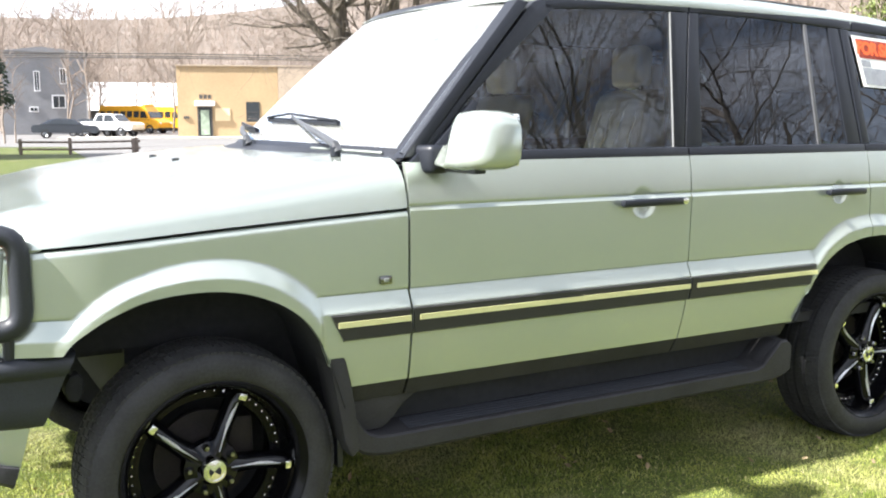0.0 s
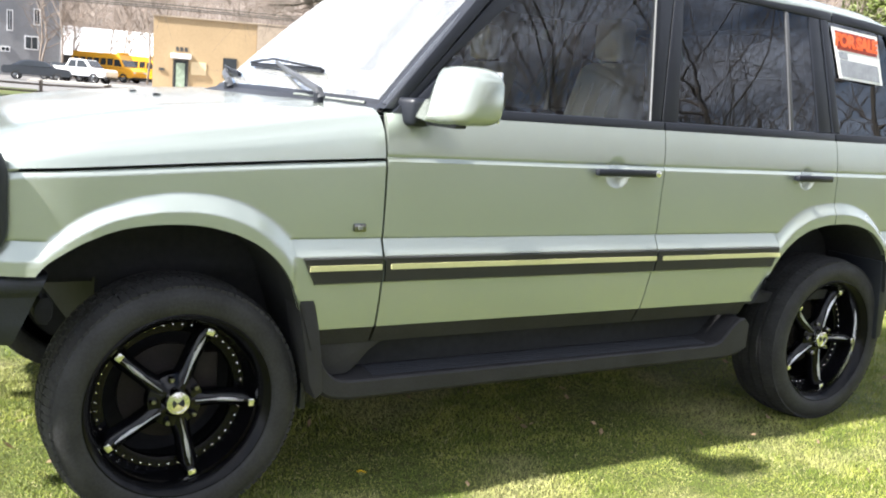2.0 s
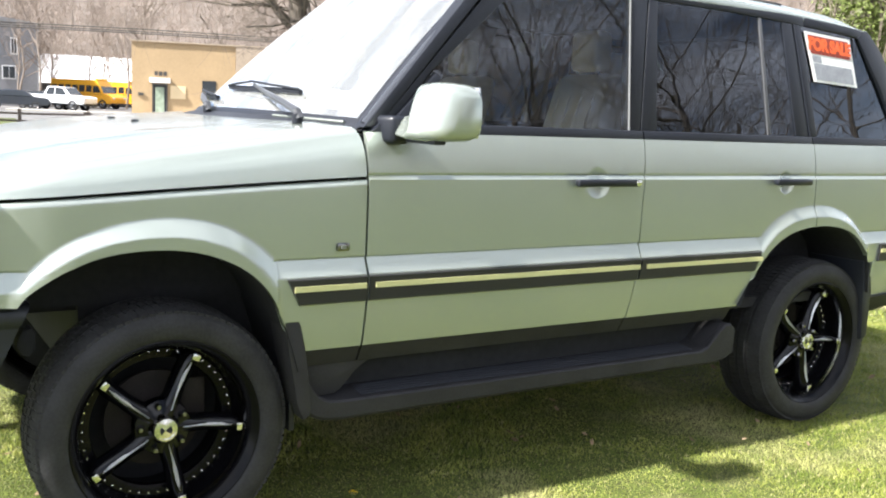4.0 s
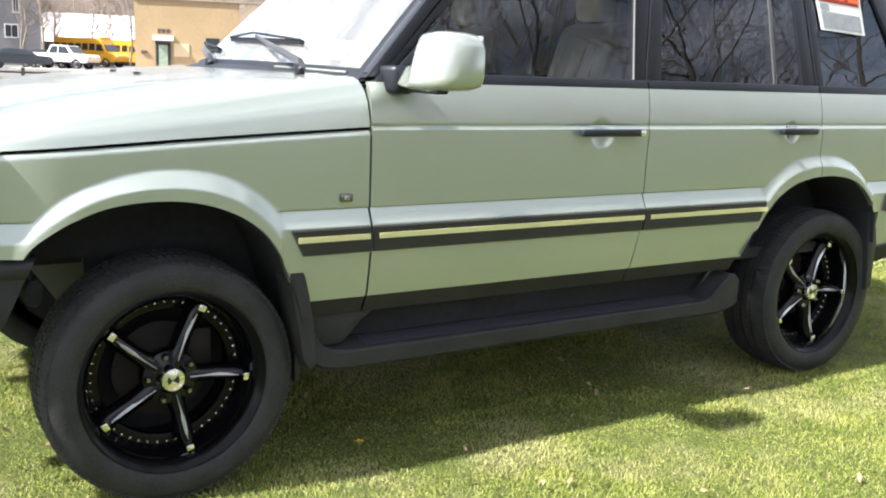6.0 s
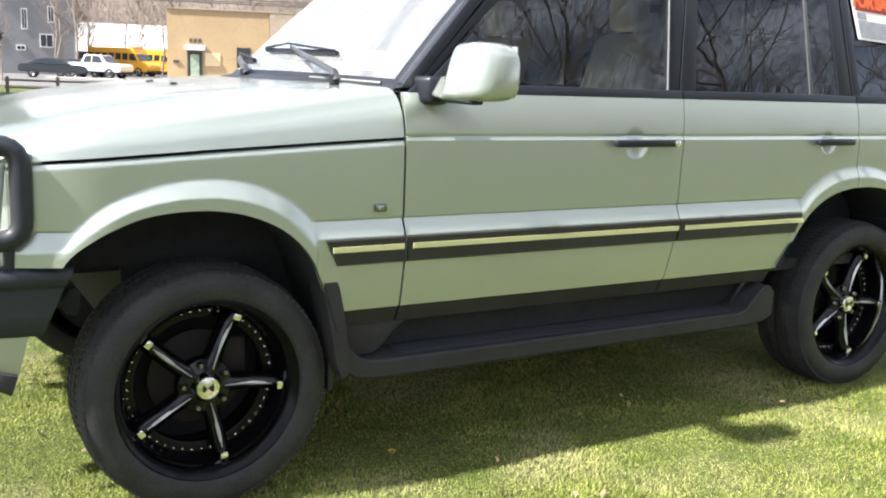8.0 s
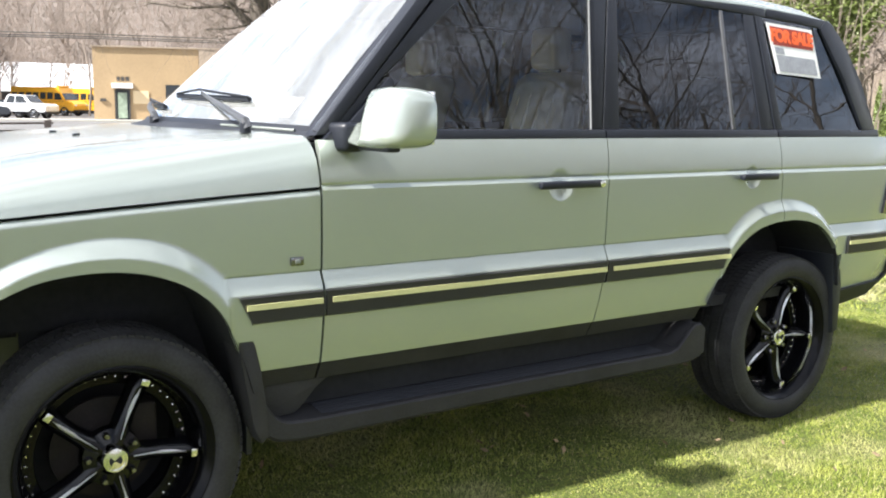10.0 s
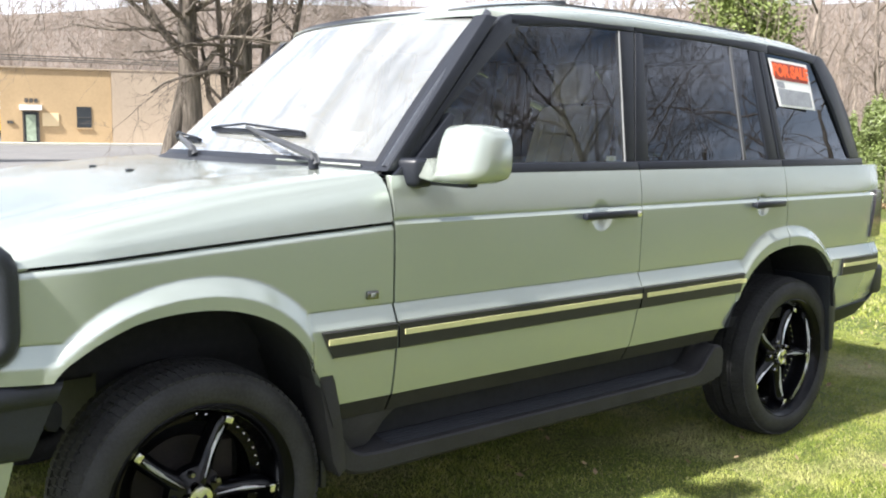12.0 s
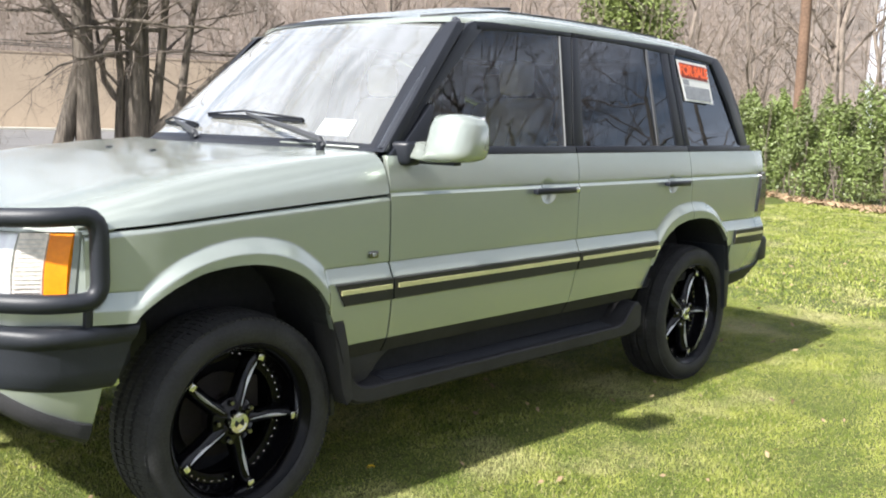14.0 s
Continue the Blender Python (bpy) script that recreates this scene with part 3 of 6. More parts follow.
for k in range(5):
    w = Wood(100 + k)
    hgt = 9.0 + k
    pts = [V((0, 0, -0.2))]
    for i in range(6):
        pts.append(V((w.rng.uniform(-0.25, 0.25), w.rng.uniform(-0.25, 0.25), hgt * (i + 1) / 6)))
    w.limb(pts, [0.115 * (1 - 0.85 * i / 6) for i in range(7)])
    for j in range(16):
        t = w.rng.uniform(0.2, 0.97) * 6
        i = min(5, int(t))
        ang = w.rng.uniform(0, 6.283)
        w.grow(pts[i].lerp(pts[i + 1], t - i), V((math.cos(ang), math.sin(ang), w.rng.uniform(0.5, 1.4))).normalized(), 0.045, hgt * w.rng.uniform(0.16, 0.30), 2, 0.0, 4)
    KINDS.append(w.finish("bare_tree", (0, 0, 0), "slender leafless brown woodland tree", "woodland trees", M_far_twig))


def hill_z(d, a):
    """The hill's height at a distance and bearing: low on the left, higher on the right."""
    k = min(1.0, max(0.0, (a - 0.12) / 0.38))
    return 44 * max(0.0, (d - 135) / 190) ** 1.15 * (0.74 + 0.24 * k * k * (3 - 2 * k))


rng = random.Random(5)
spots = []
for i in range(60):                         # behind the hedge
    a, d = radians(rng.uniform(40, 88)), rng.uniform(24, 62)
    spots.append((d * math.sin(a), d * math.cos(a) - 2, 0, rng.uniform(0.7, 1.15)))
for i in range(140):                         # on the hill
    a, d = radians(rng.uniform(-8, 62)), rng.uniform(118, 215)
    spots.append((d * math.sin(a), d * math.cos(a), hill_z(d, a) - 0.5, rng.uniform(0.9, 1.5)))
for i in range(26):                          # by the car park
    a, d = radians(rng.uniform(1, 15)), rng.uniform(96, 120)
    spots.append((d * math.sin(a), d * math.cos(a), 0, rng.uniform(0.8, 1.3)))
for i in range(3):                           # before the grey house
    a, d = radians(rng.uniform(2.5, 10.5)), rng.uniform(84, 94)
    spots.append((d * math.sin(a), d * math.cos(a), 0, rng.uniform(0.75, 1.2)))
spots += [(4.3, 57.0, 0, 0.62), (5.0, 58.5, 0, 0.50)]
for i, (x, y, z, s) in enumerate(spots):
    m = pose(x, y, z, 0, 0, rng.uniform(0, 360)) @ Matrix.Scale(s, 4)
    src = KINDS[i % 5]
    if i < 5:
        src.matrix_basis = m
    else:
        c = copy_thing(src, pose(x, y, z, 0, 0, rng.uniform(0, 360)))
        c.scale = (s, s, s)

# bare trees on the camera's side of the lawn, which the car's windows mirror
for k, (x, y, hgt) in enumerate(((8.5, -22.0, 20), (15.5, -27.0, 23), (19.5, -22.0, 21), (24.0, -29.0, 24), (27.0, -22.0, 21), (31.0, -33.0, 24), (36.0, -27.0, 23), (41.0, -22.0, 22), (47.0, -30.0, 23), (55.0, -24.0, 22), (3.0, -30.0, 22), (-6.0, -34.0, 22), (21.5, -36.0, 22), (28.5, -40.0, 24), (34.0, -38.0, 22), (44.0, -40.0, 24))):
    w = Wood(300 + k)
    base = V((x, y, 0))
    pts = [base + V((w.rng.uniform(-0.3, 0.3), w.rng.uniform(-0.3, 0.3), hgt * 0.55 * i / 5)) for i in range(6)]
    pts[0] = base + V((0, 0, -0.2))
    w.limb(pts, [(0.24 if y > -35 else 0.17) * (1 - 0.6 * i / 5) for i in range(6)])
    for j in range(22 if 14 < x < 33 and y > -30 else 12 if 14 < x < 48 else 6):
        t = w.rng.uniform(0.25, 1.0) * 5
        i = min(4, int(t))
        ang = w.rng.uniform(0, 6.283)
        w.grow(pts[i].lerp(pts[i + 1], t - i), V((math.cos(ang), math.sin(ang), w.rng.uniform(0.3, 1.3))).normalized(), 0.055 * w.rng.uniform(0.5, 1), hgt * w.rng.uniform(0.28, 0.45), 3, 0.0, 5, 0.28)
    w.finish("bare_tree", base, "leafless spreading tree on the lawn", "lawn trees")

# a spreading tree by the lawn's edge, whose long limbs reach out high over the bonnet
w = Wood(411)
base = V((-5.4, 9.6, 0))
pts = [base + V((0, 0, -0.2)), base + V((0.1, 0, 2.5)), base + V((0.3, -0.1, 5.0)), base + V((0.4, -0.2, 7.5)), base + V((0.5, -0.3, 10.5)), base + V((0.6, -0.3, 14.0))]
w.limb(pts, [0.36, 0.31, 0.26, 0.21, 0.14, 0.06])
for reach in ([(-4.9, 9.5, 7.2), (-3.0, 9.0, 8.6), (-1.0, 8.4, 9.2), (0.7, 7.8, 9.0), (2.2, 7.4, 8.3), (3.2, 7.2, 7.6)],
              [(-5.0, 9.5, 6.2), (-3.2, 10.2, 7.0), (-1.4, 10.9, 7.6), (0.4, 11.3, 7.9), (1.8, 11.5, 7.7)],
              [(-4.9, 9.4, 9.5), (-3.4, 7.6, 11.0), (-1.6, 6.2, 11.4), (0.2, 5.2, 10.8), (1.6, 4.6, 10.0)]):
    pp = [V(p) for p in reach]
    w.limb(pp, [0.055 - 0.042 * i / (len(pp) - 1) for i in range(len(pp))])
    for k in range(11):
        t = w.rng.uniform(0.30, 1.0) * (len(pp) - 1.001)
        i = int(t)
        w.grow(pp[i].lerp(pp[i + 1], t - i), V((w.rng.uniform(-0.4, 1.0), w.rng.uniform(-0.8, 0.8), w.rng.uniform(-0.55, 0.35))).normalized(), 0.018, w.rng.uniform(0.8, 1.7), 3, 0.10, 4, 0.42)
for k in range(4):
    ang = w.rng.uniform(0, 6.283)
    w.grow(pts[3].lerp(pts[4], w.rng.random()), V((math.cos(ang), math.sin(ang), 0.7)).normalized(), 0.09, w.rng.uniform(3.0, 4.5), 2, 0.0, 4, 0.22)
w.finish("bare_tree", base, "leafless spreading tree at the lawn's edge", "lawn trees")

# bare woods on the hill behind
rows = []
for i in range(25):
    u = i / 24
    row = []
    for j in range(61):
        a = radians(-60 + 130 * j / 60)
        d = 135 + 190 * u
        z = -0.5 + hill_z(d, a)
        row.append((d * math.sin(a), d * math.cos(a), z + 1.5 * noise.noise((d * 0.02, a * 5, 0))))
    rows.append(row)
solo("backdrop_hill", grid(rows), M_hill, "wooded hill with brown leaf litter", "hill", "", "structure")

# brushwood: thin stems too many to count
def brush(name, n, place, h0, h1, r, material, label, seed):
    rg = random.Random(seed)
    vs, fs = [], []

    def spike(p, q, r0):
        b = len(vs)
        s = (q - p).orthogonal().normalized() * r0
        t = (q - p).normalized().cross(s)
        vs.extend([tuple(p + s), tuple(p - s * 0.5 + t * 0.87), tuple(p - s * 0.5 - t * 0.87), tuple(q)])
        fs.extend([(b, b + 1, b + 3), (b + 1, b + 2, b + 3), (b + 2, b, b + 3)])

    for i in range(n):
        p = place(rg)
        h = rg.uniform(h0, h1)
        d = V((rg.uniform(-0.22, 0.22), rg.uniform(-0.22, 0.22), 1)).normalized()
        q = p + d * h
        spike(p, q, r)
        for k in range(7):
            t = rg.uniform(0.3, 0.95)
            a = p.lerp(q, t)
            e = V((rg.uniform(-1, 1), rg.uniform(-1, 1), rg.uniform(0.2, 1.1))).normalized()
            b = a + e * h * rg.uniform(0.10, 0.26)
            spike(a, b, r * 0.45)
            spike(a.lerp(b, 0.5), a.lerp(b, 0.5) + twist(e, 0.8, rg) * h * 0.1, r * 0.3)
    ob = new(name, raw_mesh(name, vs, fs, material))
    return tagged(ob, label, "brushwood", "", "stuff")


def hill_spot(rg):
    a, d = radians(rg.uniform(-8, 64)), rg.uniform(125, 322)
    return V((d * math.sin(a), d * math.cos(a), hill_z(d, a) - 1.0))


def thicket_spot(rg):
    a, d = radians(rg.uniform(36, 92)), rg.uniform(20, 55)
    return V((d * math.sin(a) + 1, d * math.cos(a), 0))


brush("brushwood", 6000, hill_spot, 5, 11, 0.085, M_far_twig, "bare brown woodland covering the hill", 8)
def far_belt(rg):
    return V((rg.uniform(-35, 75), rg.uniform(-52, -36), 0))


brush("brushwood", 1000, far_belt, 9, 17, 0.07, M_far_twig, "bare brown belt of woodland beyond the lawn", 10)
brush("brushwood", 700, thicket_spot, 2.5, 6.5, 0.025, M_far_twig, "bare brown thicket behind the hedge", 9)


# ---------------------------------------------------------------- hedge
def leaves(name, n, centre, material, label, category, seed, size, kind="stuff", parent=None):
    rg = random.Random(seed)
    vs, fs = [], []
    for i in range(n):
        p, s = centre(rg)
        s *= size * rg.uniform(0.6, 1.3)
        u = V((rg.uniform(-1, 1), rg.uniform(-1, 1), rg.uniform(-0.6, 0.6))).normalized()
        w = u.cross(V((rg.uniform(-1, 1), rg.uniform(-1, 1), rg.uniform(0.1, 1)))).normalized()
        b = len(vs)
        vs.extend([tuple(p - u * s), tuple(p + w * s * 0.45), tuple(p + u * s), tuple(p - w * s * 0.45)])
        fs.append((b, b + 1, b + 2, b + 3))
    ob = new(name, raw_mesh(name, vs, fs, material))
    if parent:
        ob.parent = parent
        ob.matrix_parent_inverse = PLACE[parent].inverted()
        return ob
    return tagged(ob, label, category, "", kind)


HEDGE_LINE = [V((22.5, 12.0, 0)), V((19.0, 8.3, 0)), V((16.4, 5.6, 0)), V((15.2, 3.0, 0)), V((14.8, 0.0, 0)), V((15.0, -6.0, 0))]


def hedge_point(rg):
    t = rg.uniform(0, len(HEDGE_LINE) - 1.001)
    i = int(t)
    c = HEDGE_LINE[i].lerp(HEDGE_LINE[i + 1], t - i)
    top = 1.72 + 0.85 * noise.noise((t * 2.6, 3.3, 0)) + 0.7 * noise.noise((t * 9.0, 1.0, 0))
    a = rg.uniform(0, math.pi)
    rad = rg.uniform(0.35, 1.15) ** 0.5
    out = V((-0.86, -0.5, 0))
    z = max(0.06, rad * top * math.sin(a) ** 0.7 + rg.uniform(-0.08, 0.08))
    lump = 0.9 * noise.noise((t * 5.0, z * 2.0, 5.0))
    return c + out * (rad * math.cos(a) * 0.85 + lump) + V((0, 0, z)), 1.0


HEDGE = thing("hedge", HEDGE_LINE[3], "overgrown green leafy hedge with bare brown stems", "hedge")
leaves("foliage", 115000, hedge_point, M_leaf, "", "", 41, 0.036, "", HEDGE)
rg = random.Random(77)
bm = bmesh.new()
for i in range(300):
    p, _ = hedge_point(rg)
    c = V((p.x, p.y, 0.0))
    tube([c, c.lerp(p, 0.5) + V((rg.uniform(-0.1, 0.1), rg.uniform(-0.1, 0.1), 0)), V((p.x, p.y, max(p.z, 0.4) + rg.uniform(0.0, 0.35)))], [0.012, 0.009, 0.004], 4, bm, False)
part("brushwood", bm, M_twig, HEDGE, "bare brown stems")


def litter_point(rg):
    t = rg.uniform(0, len(HEDGE_LINE) - 1.001)
    i = int(t)
    c = HEDGE_LINE[i].lerp(HEDGE_LINE[i + 1], t - i)
    return c + V((-0.86, -0.5, 0)) * rg.gauss(0.95, 0.35) + V((0, 0, rg.uniform(0.02, 0.06))), 1.0


leaves("leaf_litter", 5000, litter_point, M_litter, "dry brown leaves along the hedge foot", "leaf litter", 42, 0.07)


def lawn_leaf(rg):
    return V((rg.uniform(-2.2, 9.0), rg.uniform(-1.9, 1.6) if rg.random() < 0.8 else rg.uniform(1.6, 5), rg.uniform(0.02, 0.04))), 1.0


leaves("fallen_leaves", 420, lawn_leaf, M_litter, "dry brown leaf scraps on the lawn", "leaves", 43, 0.019)


def ivy_point(rg):
    c = V((22.4, 13.5, 4.2))
    d = V((rg.gauss(0, 1), rg.gauss(0, 1), rg.gauss(0, 1))).normalized() * rg.uniform(0.5, 1.0)
    l = 1 + 0.5 * noise.noise(d * 2.5)
    return c + V((d.x * 1.5 * l, d.y * 1.5 * l, d.z * 1.9 * l)), 1.0


IVY = thing("ivy_tree", (22.4, 13.5, 0), "ivy-clad tree with pale green leaves", "tree")
leaves("crown", 12000, ivy_point, mat("ivy_leaf", (0.17, 0.21, 0.06), 0.5, 0, 0, 0.4, 1.2, 8.0), "", "", 44, 0.075, "", IVY)
part("trunk", tube([(22.4, 13.5, -0.1), (22.5, 13.4, 2.0), (22.3, 13.6, 5.5), (22.4, 13.5, 8.0)], [0.25, 0.2, 0.15, 0.08], 8), M_bark, IVY)

POLE = thing("utility_pole", (19.4, 6.9, 0), "brown wooden utility pole behind the hedge", "utility pole")
part("pole", tube([(19.4, 6.9, -0.2), (19.42, 6.9, 4.0), (19.45, 6.9, 9.0)], [0.125, 0.118, 0.10], 12), M_pole, POLE)

# dark evergreen by the road
EV = thing("evergreen_tree", (-0.15, 36.0, 0), "tall dark green conifer with drooping boughs", "tree")
part("trunk", tube([(-0.15, 36, -0.2), (-0.1, 36, 3.0), (-0.15, 36, 9.0), (-0.15, 36, 13.0)], [0.5, 0.42, 0.25, 0.05], 12), M_bark, EV)


def bough(rg):
    z = rg.uniform(2.7, 13.0)
    a = rg.uniform(0, 6.283)
    reach = (14.5 - z) * 0.27 * rg.uniform(0.2, 1.0) ** 0.6
    whorl = 0.35 * math.sin(z * 5.5 + a * 2)
    return V((-0.15 + math.cos(a) * reach, 36 + math.sin(a) * reach, z - 0.28 * reach + whorl)), 1.0


leaves("foliage", 70000, bough, M_needle, "", "", 45, 0.085, "", EV)

# ---------------------------------------------------------------- the car
CAR = thing("suv", (1.4, 0.945, 0), "pale sage green estate car with black trim, parked on lawn", "car")
def base_y(z):
    """Cross-section of the flank: lower panel, out-turned crease, upper panel, shoulder."""
    if z < 0.783:
        return -0.006 + 0.020 * max(0.0, (0.765 - z) / 0.205) ** 2 + 0.02 * max(0.0, 0.56 - z) / 0.06
    if z < 0.830:
        return -0.006 + 0.022 * (z - 0.783) / 0.047
    if z < 0.834:
        return 0.016 + 0.006 * (z - 0.830) / 0.004
    if z < 1.060:
        return 0.008 + 0.001 * ((z - 0.965) / 0.095) ** 2
    if z < 1.073:
        return 0.009 + 0.010 * (z - 1.060) / 0.013
    if z < 1.079:
        return 0.019 - 0.003 * (z - 1.073) / 0.006
    return 0.016 + 0.0215 * ((z - 1.079) / 0.121) ** 1.6


LEVELS = sorted({round(0.505 + 0.009 * i, 4) for i in range(78)} | {0.56, 0.765, 0.783, 0.830, 0.834, 1.060, 1.0665, 1.073, 1.076, 1.079, 1.084, 1.2} | {round(0.845 + 0.0045 * i, 4) for i in range(48)})
def eased(table, reach=0.022):
    """A table's curve with its corners eased."""
    f = interp(table)
    lo, hi = table[0][0], table[-1][0]

    def g(x):
        r = max(0.0, min(reach, x - lo, hi - x))
        return sum(f(x + r * k / 4) for k in range(-4, 5)) / 9
    return g


arch_f = eased([(-0.40, 0.69), (-0.385, 0.725), (-0.372, 0.752), (-0.355, 0.772), (-0.325, 0.795), (-0.30, 0.812), (-0.27, 0.831), (-0.21, 0.857), (-0.176, 0.867), (-0.149, 0.872), (-0.10, 0.878),
                 (-0.05, 0.880), (0.0, 0.879), (0.06, 0.871), (0.112, 0.857), (0.15, 0.842), (0.195, 0.820), (0.24, 0.785), (0.263, 0.762), (0.29, 0.722), (0.315, 0.672), (0.338, 0.609), (0.352, 0.56), (0.37, 0.5)])
flare_f = eased([(-0.55, 0.785), (-0.42, 0.800), (-0.36, 0.832), (-0.326, 0.866), (-0.28, 0.904), (-0.231, 0.934), (-0.134, 0.968), (-0.06, 0.982), (0.011, 0.986), (0.09, 0.980), (0.165, 0.960),
                  (0.246, 0.910), (0.322, 0.848), (0.36, 0.80)])
arch_r = eased([(2.235, 0.56), (2.241, 0.579), (2.291, 0.678), (2.33, 0.728), (2.376, 0.777), (2.43, 0.813), (2.501, 0.845), (2.60, 0.864), (2.712, 0.868), (2.80, 0.859),
                 (2.86, 0.844), (2.91, 0.824), (2.955, 0.792), (2.99, 0.76), (3.031, 0.714), (3.045, 0.65), (3.05, 0.56)])
flare_r = eased([(2.25, 0.80), (2.318, 0.840), (2.36, 0.89), (2.404, 0.930), (2.46, 0.960), (2.517, 0.978), (2.657, 0.988), (2.76, 0.978), (2.851, 0.944),
                  (2.91, 0.902), (2.963, 0.852), (3.03, 0.815), (3.10, 0.80)])
hood_line = interp([(-0.50, 1.000), (-0.394, 1.010), (0.013, 1.037), (0.30, 1.054), (0.585, 1.069)])
seam_b = interp([(0.50, 1.645), (0.56, 1.648), (0.70, 1.668), (0.775, 1.685), (0.98, 1.688), (1.2, 1.702)])
SEAM_A, SEAM_C = 0.586, 2.645
CUPS = ((1.475, 0.050), (2.462, 0.042))      # finger cups behind the handles


def nose_in(x):
    """How far the flank draws in towards the nose and the tail."""
    f = max(0.0, -0.24 - x)
    r = max(0.0, x - 3.25)
    return 1.0 * f ** 2 + 0.36 * r ** 2


def flank(x, z):
    """The left flank: y at a place along and up."""
    y = base_y(z)
    if x < SEAM_A:
        y += 0.009 * max(0.0, 1 - max(0.0, hood_line(x) - 0.008 - z) / 0.016) ** 2
    for cx, cr in CUPS:
        r2 = ((x - cx) ** 2 + (z - 1.046) ** 2) / cr ** 2
        if r2 < 1:
            y += 0.010 * (1 - r2) ** 0.8
    for arch, flare, a, b in ((arch_f, flare_f, -0.70, 0.345), (arch_r, flare_r, 2.24, 3.06)):
        if a < x < b:
            lo, hi = arch(x), flare(x)
            if a < 0 and x < -0.2:
                lo = max(lo, 0.742)
            k = (z - lo) / max(0.03, hi - lo) - 0.03
            edge = min(1.0, (x - a) / 0.05, (b - x) / 0.05)
            q = max(0.0, (k - 0.30) / 0.70)
            lip = -0.021 + 0.019 * min(1.0, max(0.0, (-0.24 - x) / 0.20)) if a < 0 else -0.011
            y2 = (lip + (0.017 - lip) * (1 - (1 - q) ** 1.5) if q < 1 else 0.017 + 0.02 * (q - 1)) + 0.05 * (1 - edge)
            y = min(y, y2)
    return y + nose_in(x)


def flank_panel(xl, xr, zb, zt, n, levels=LEVELS, turn=0.022):
    rows = []
    for L in levels:
        row = []
        for i in range(n + 1):
            x = xl(L) + (xr(L) - xl(L)) * i / n
            z = min(max(L, zb(x)), zt(x))
            row.append((x, flank(x, z), z))
        rows.append(row)
    bm = grid(rows)
    bmesh.ops.remove_doubles(bm, verts=bm.verts, dist=0.0006)
    bmesh.ops.dissolve_degenerate(bm, edges=bm.edges, dist=0.0004)
    return rim_in(bm, (0, turn, 0))


def const(v):
    return lambda x: v


BOT = 0.560
wing_bottom = lambda x: max(0.744 if x < 0 else BOT, arch_f(x)) if x < 0.36 else BOT
seam_a = interp([(0.50, 0.580), (0.56, 0.582), (0.70, 0.5855), (0.80, SEAM_A), (1.2, SEAM_A)])
both("front_wing", flank_panel(const(-0.488), lambda z: seam_a(z) - 0.0035, wing_bottom, lambda x: hood_line(x) - 0.008, 130), M_paint, CAR, "", 58)
DOOR_F = both("front_door", flank_panel(lambda z: seam_a(z) + 0.0035, lambda z: seam_b(z) - 0.002, const(BOT), const(1.2), 150), M_paint, CAR)
DOOR_R = both("rear_door", flank_panel(lambda z: seam_b(z) + 0.002, const(SEAM_C - 0.002), lambda x: max(BOT, arch_r(x)) if x > 2.236 else BOT, const(1.2), 140), M_paint, CAR, "", 58)
both("rear_quarter", flank_panel(const(SEAM_C + 0.002), const(3.465), lambda x: max(0.70, arch_r(x)) if x < 3.04 else 0.70, const(1.2), 90), M_paint, CAR, "", 58)

# black lower edges of wing and doors, and the sill behind the step
low = [0.505, 0.52, 0.54, BOT]
for name, a, b in (("lower_trim", 0.400, 0.577), ("lower_trim", 0.585, 1.640), ("lower_trim", 1.646, 2.205)):
    both(name, flank_panel(const(a), const(b), const(0.505), const(BOT - 0.001), 12, low), M_sill, CAR, "black lower door edge")
both("sill", box((0.36, 0.132, 0.36), (2.30, 0.24, 0.53), 0.012), M_inner, CAR, "black sill")
filler = [(0.402, 0.508), (0.640, 0.508), (0.615, 0.492), (0.585, 0.470), (0.560, 0.440), (0.535, 0.415), (0.515, 0.404), (0.402, 0.404)]
both("step_filler", plate(filler, lambda x, z: 0.052 + 0.35 * (0.508 - z) * max(0.0, x - 0.40), 0.07, 0.0, 0.006), M_sill, CAR, "dark grey moulded step end")

# rubbing strips with their cream line
for a0, a1, b0, b1, parent in ((0.331, 0.367, SEAM_A - 0.004, SEAM_A - 0.004, 0), (SEAM_A + 0.005, SEAM_A + 0.005, 1.680, 1.664, 1),
                               (1.690, 1.674, 2.325, 2.287, 2), (3.098, 3.090, 3.445, 3.445, 3)):
    bm = bmesh.new()
    ztop, zbot = 0.781, 0.698
    n = 14
    rows = [[], [], [], []]
    for i in range(n + 1):
        xt, xb = a0 + (b0 - a0) * i / n, a1 + (b1 - a1) * i / n
        yt, yb = flank(xt, ztop), flank(xb, zbot)
        rows[0].append((xt, yt + 0.004, ztop))
        rows[1].append((xt, yt - 0.009, ztop - 0.006))
        rows[2].append((xb, yb - 0.011, zbot + 0.006))
        rows[3].append((xb, yb + 0.004, zbot))
    st = both("rubbing_strip", rim_in(grid(rows, False, bm), (0, 0.006, 0)), M_strip, CAR, "black side rubbing strip")
    ca, cb = a0 + 0.018 if parent < 3 else a0 + 0.004, b0 - 0.004
    rows = [[], []]
    for i in range(n + 1):
        x = ca + (cb - ca) * i / n
        rows[0].append((x, flank(x, 0.76) - 0.0125, 0.757))
        rows[1].append((x, flank(x, 0.74) - 0.0128, 0.741))
    line = rim_in(grid(rows), (0, 0.004, 0))
    other = line.copy()
    for v in other.verts:
        v.co.y = WIDE - v.co.y
    part("stripe", line, M_gold, st[0], "cream stripe")
    part("stripe", other, M_gold, st[1], "cream stripe")

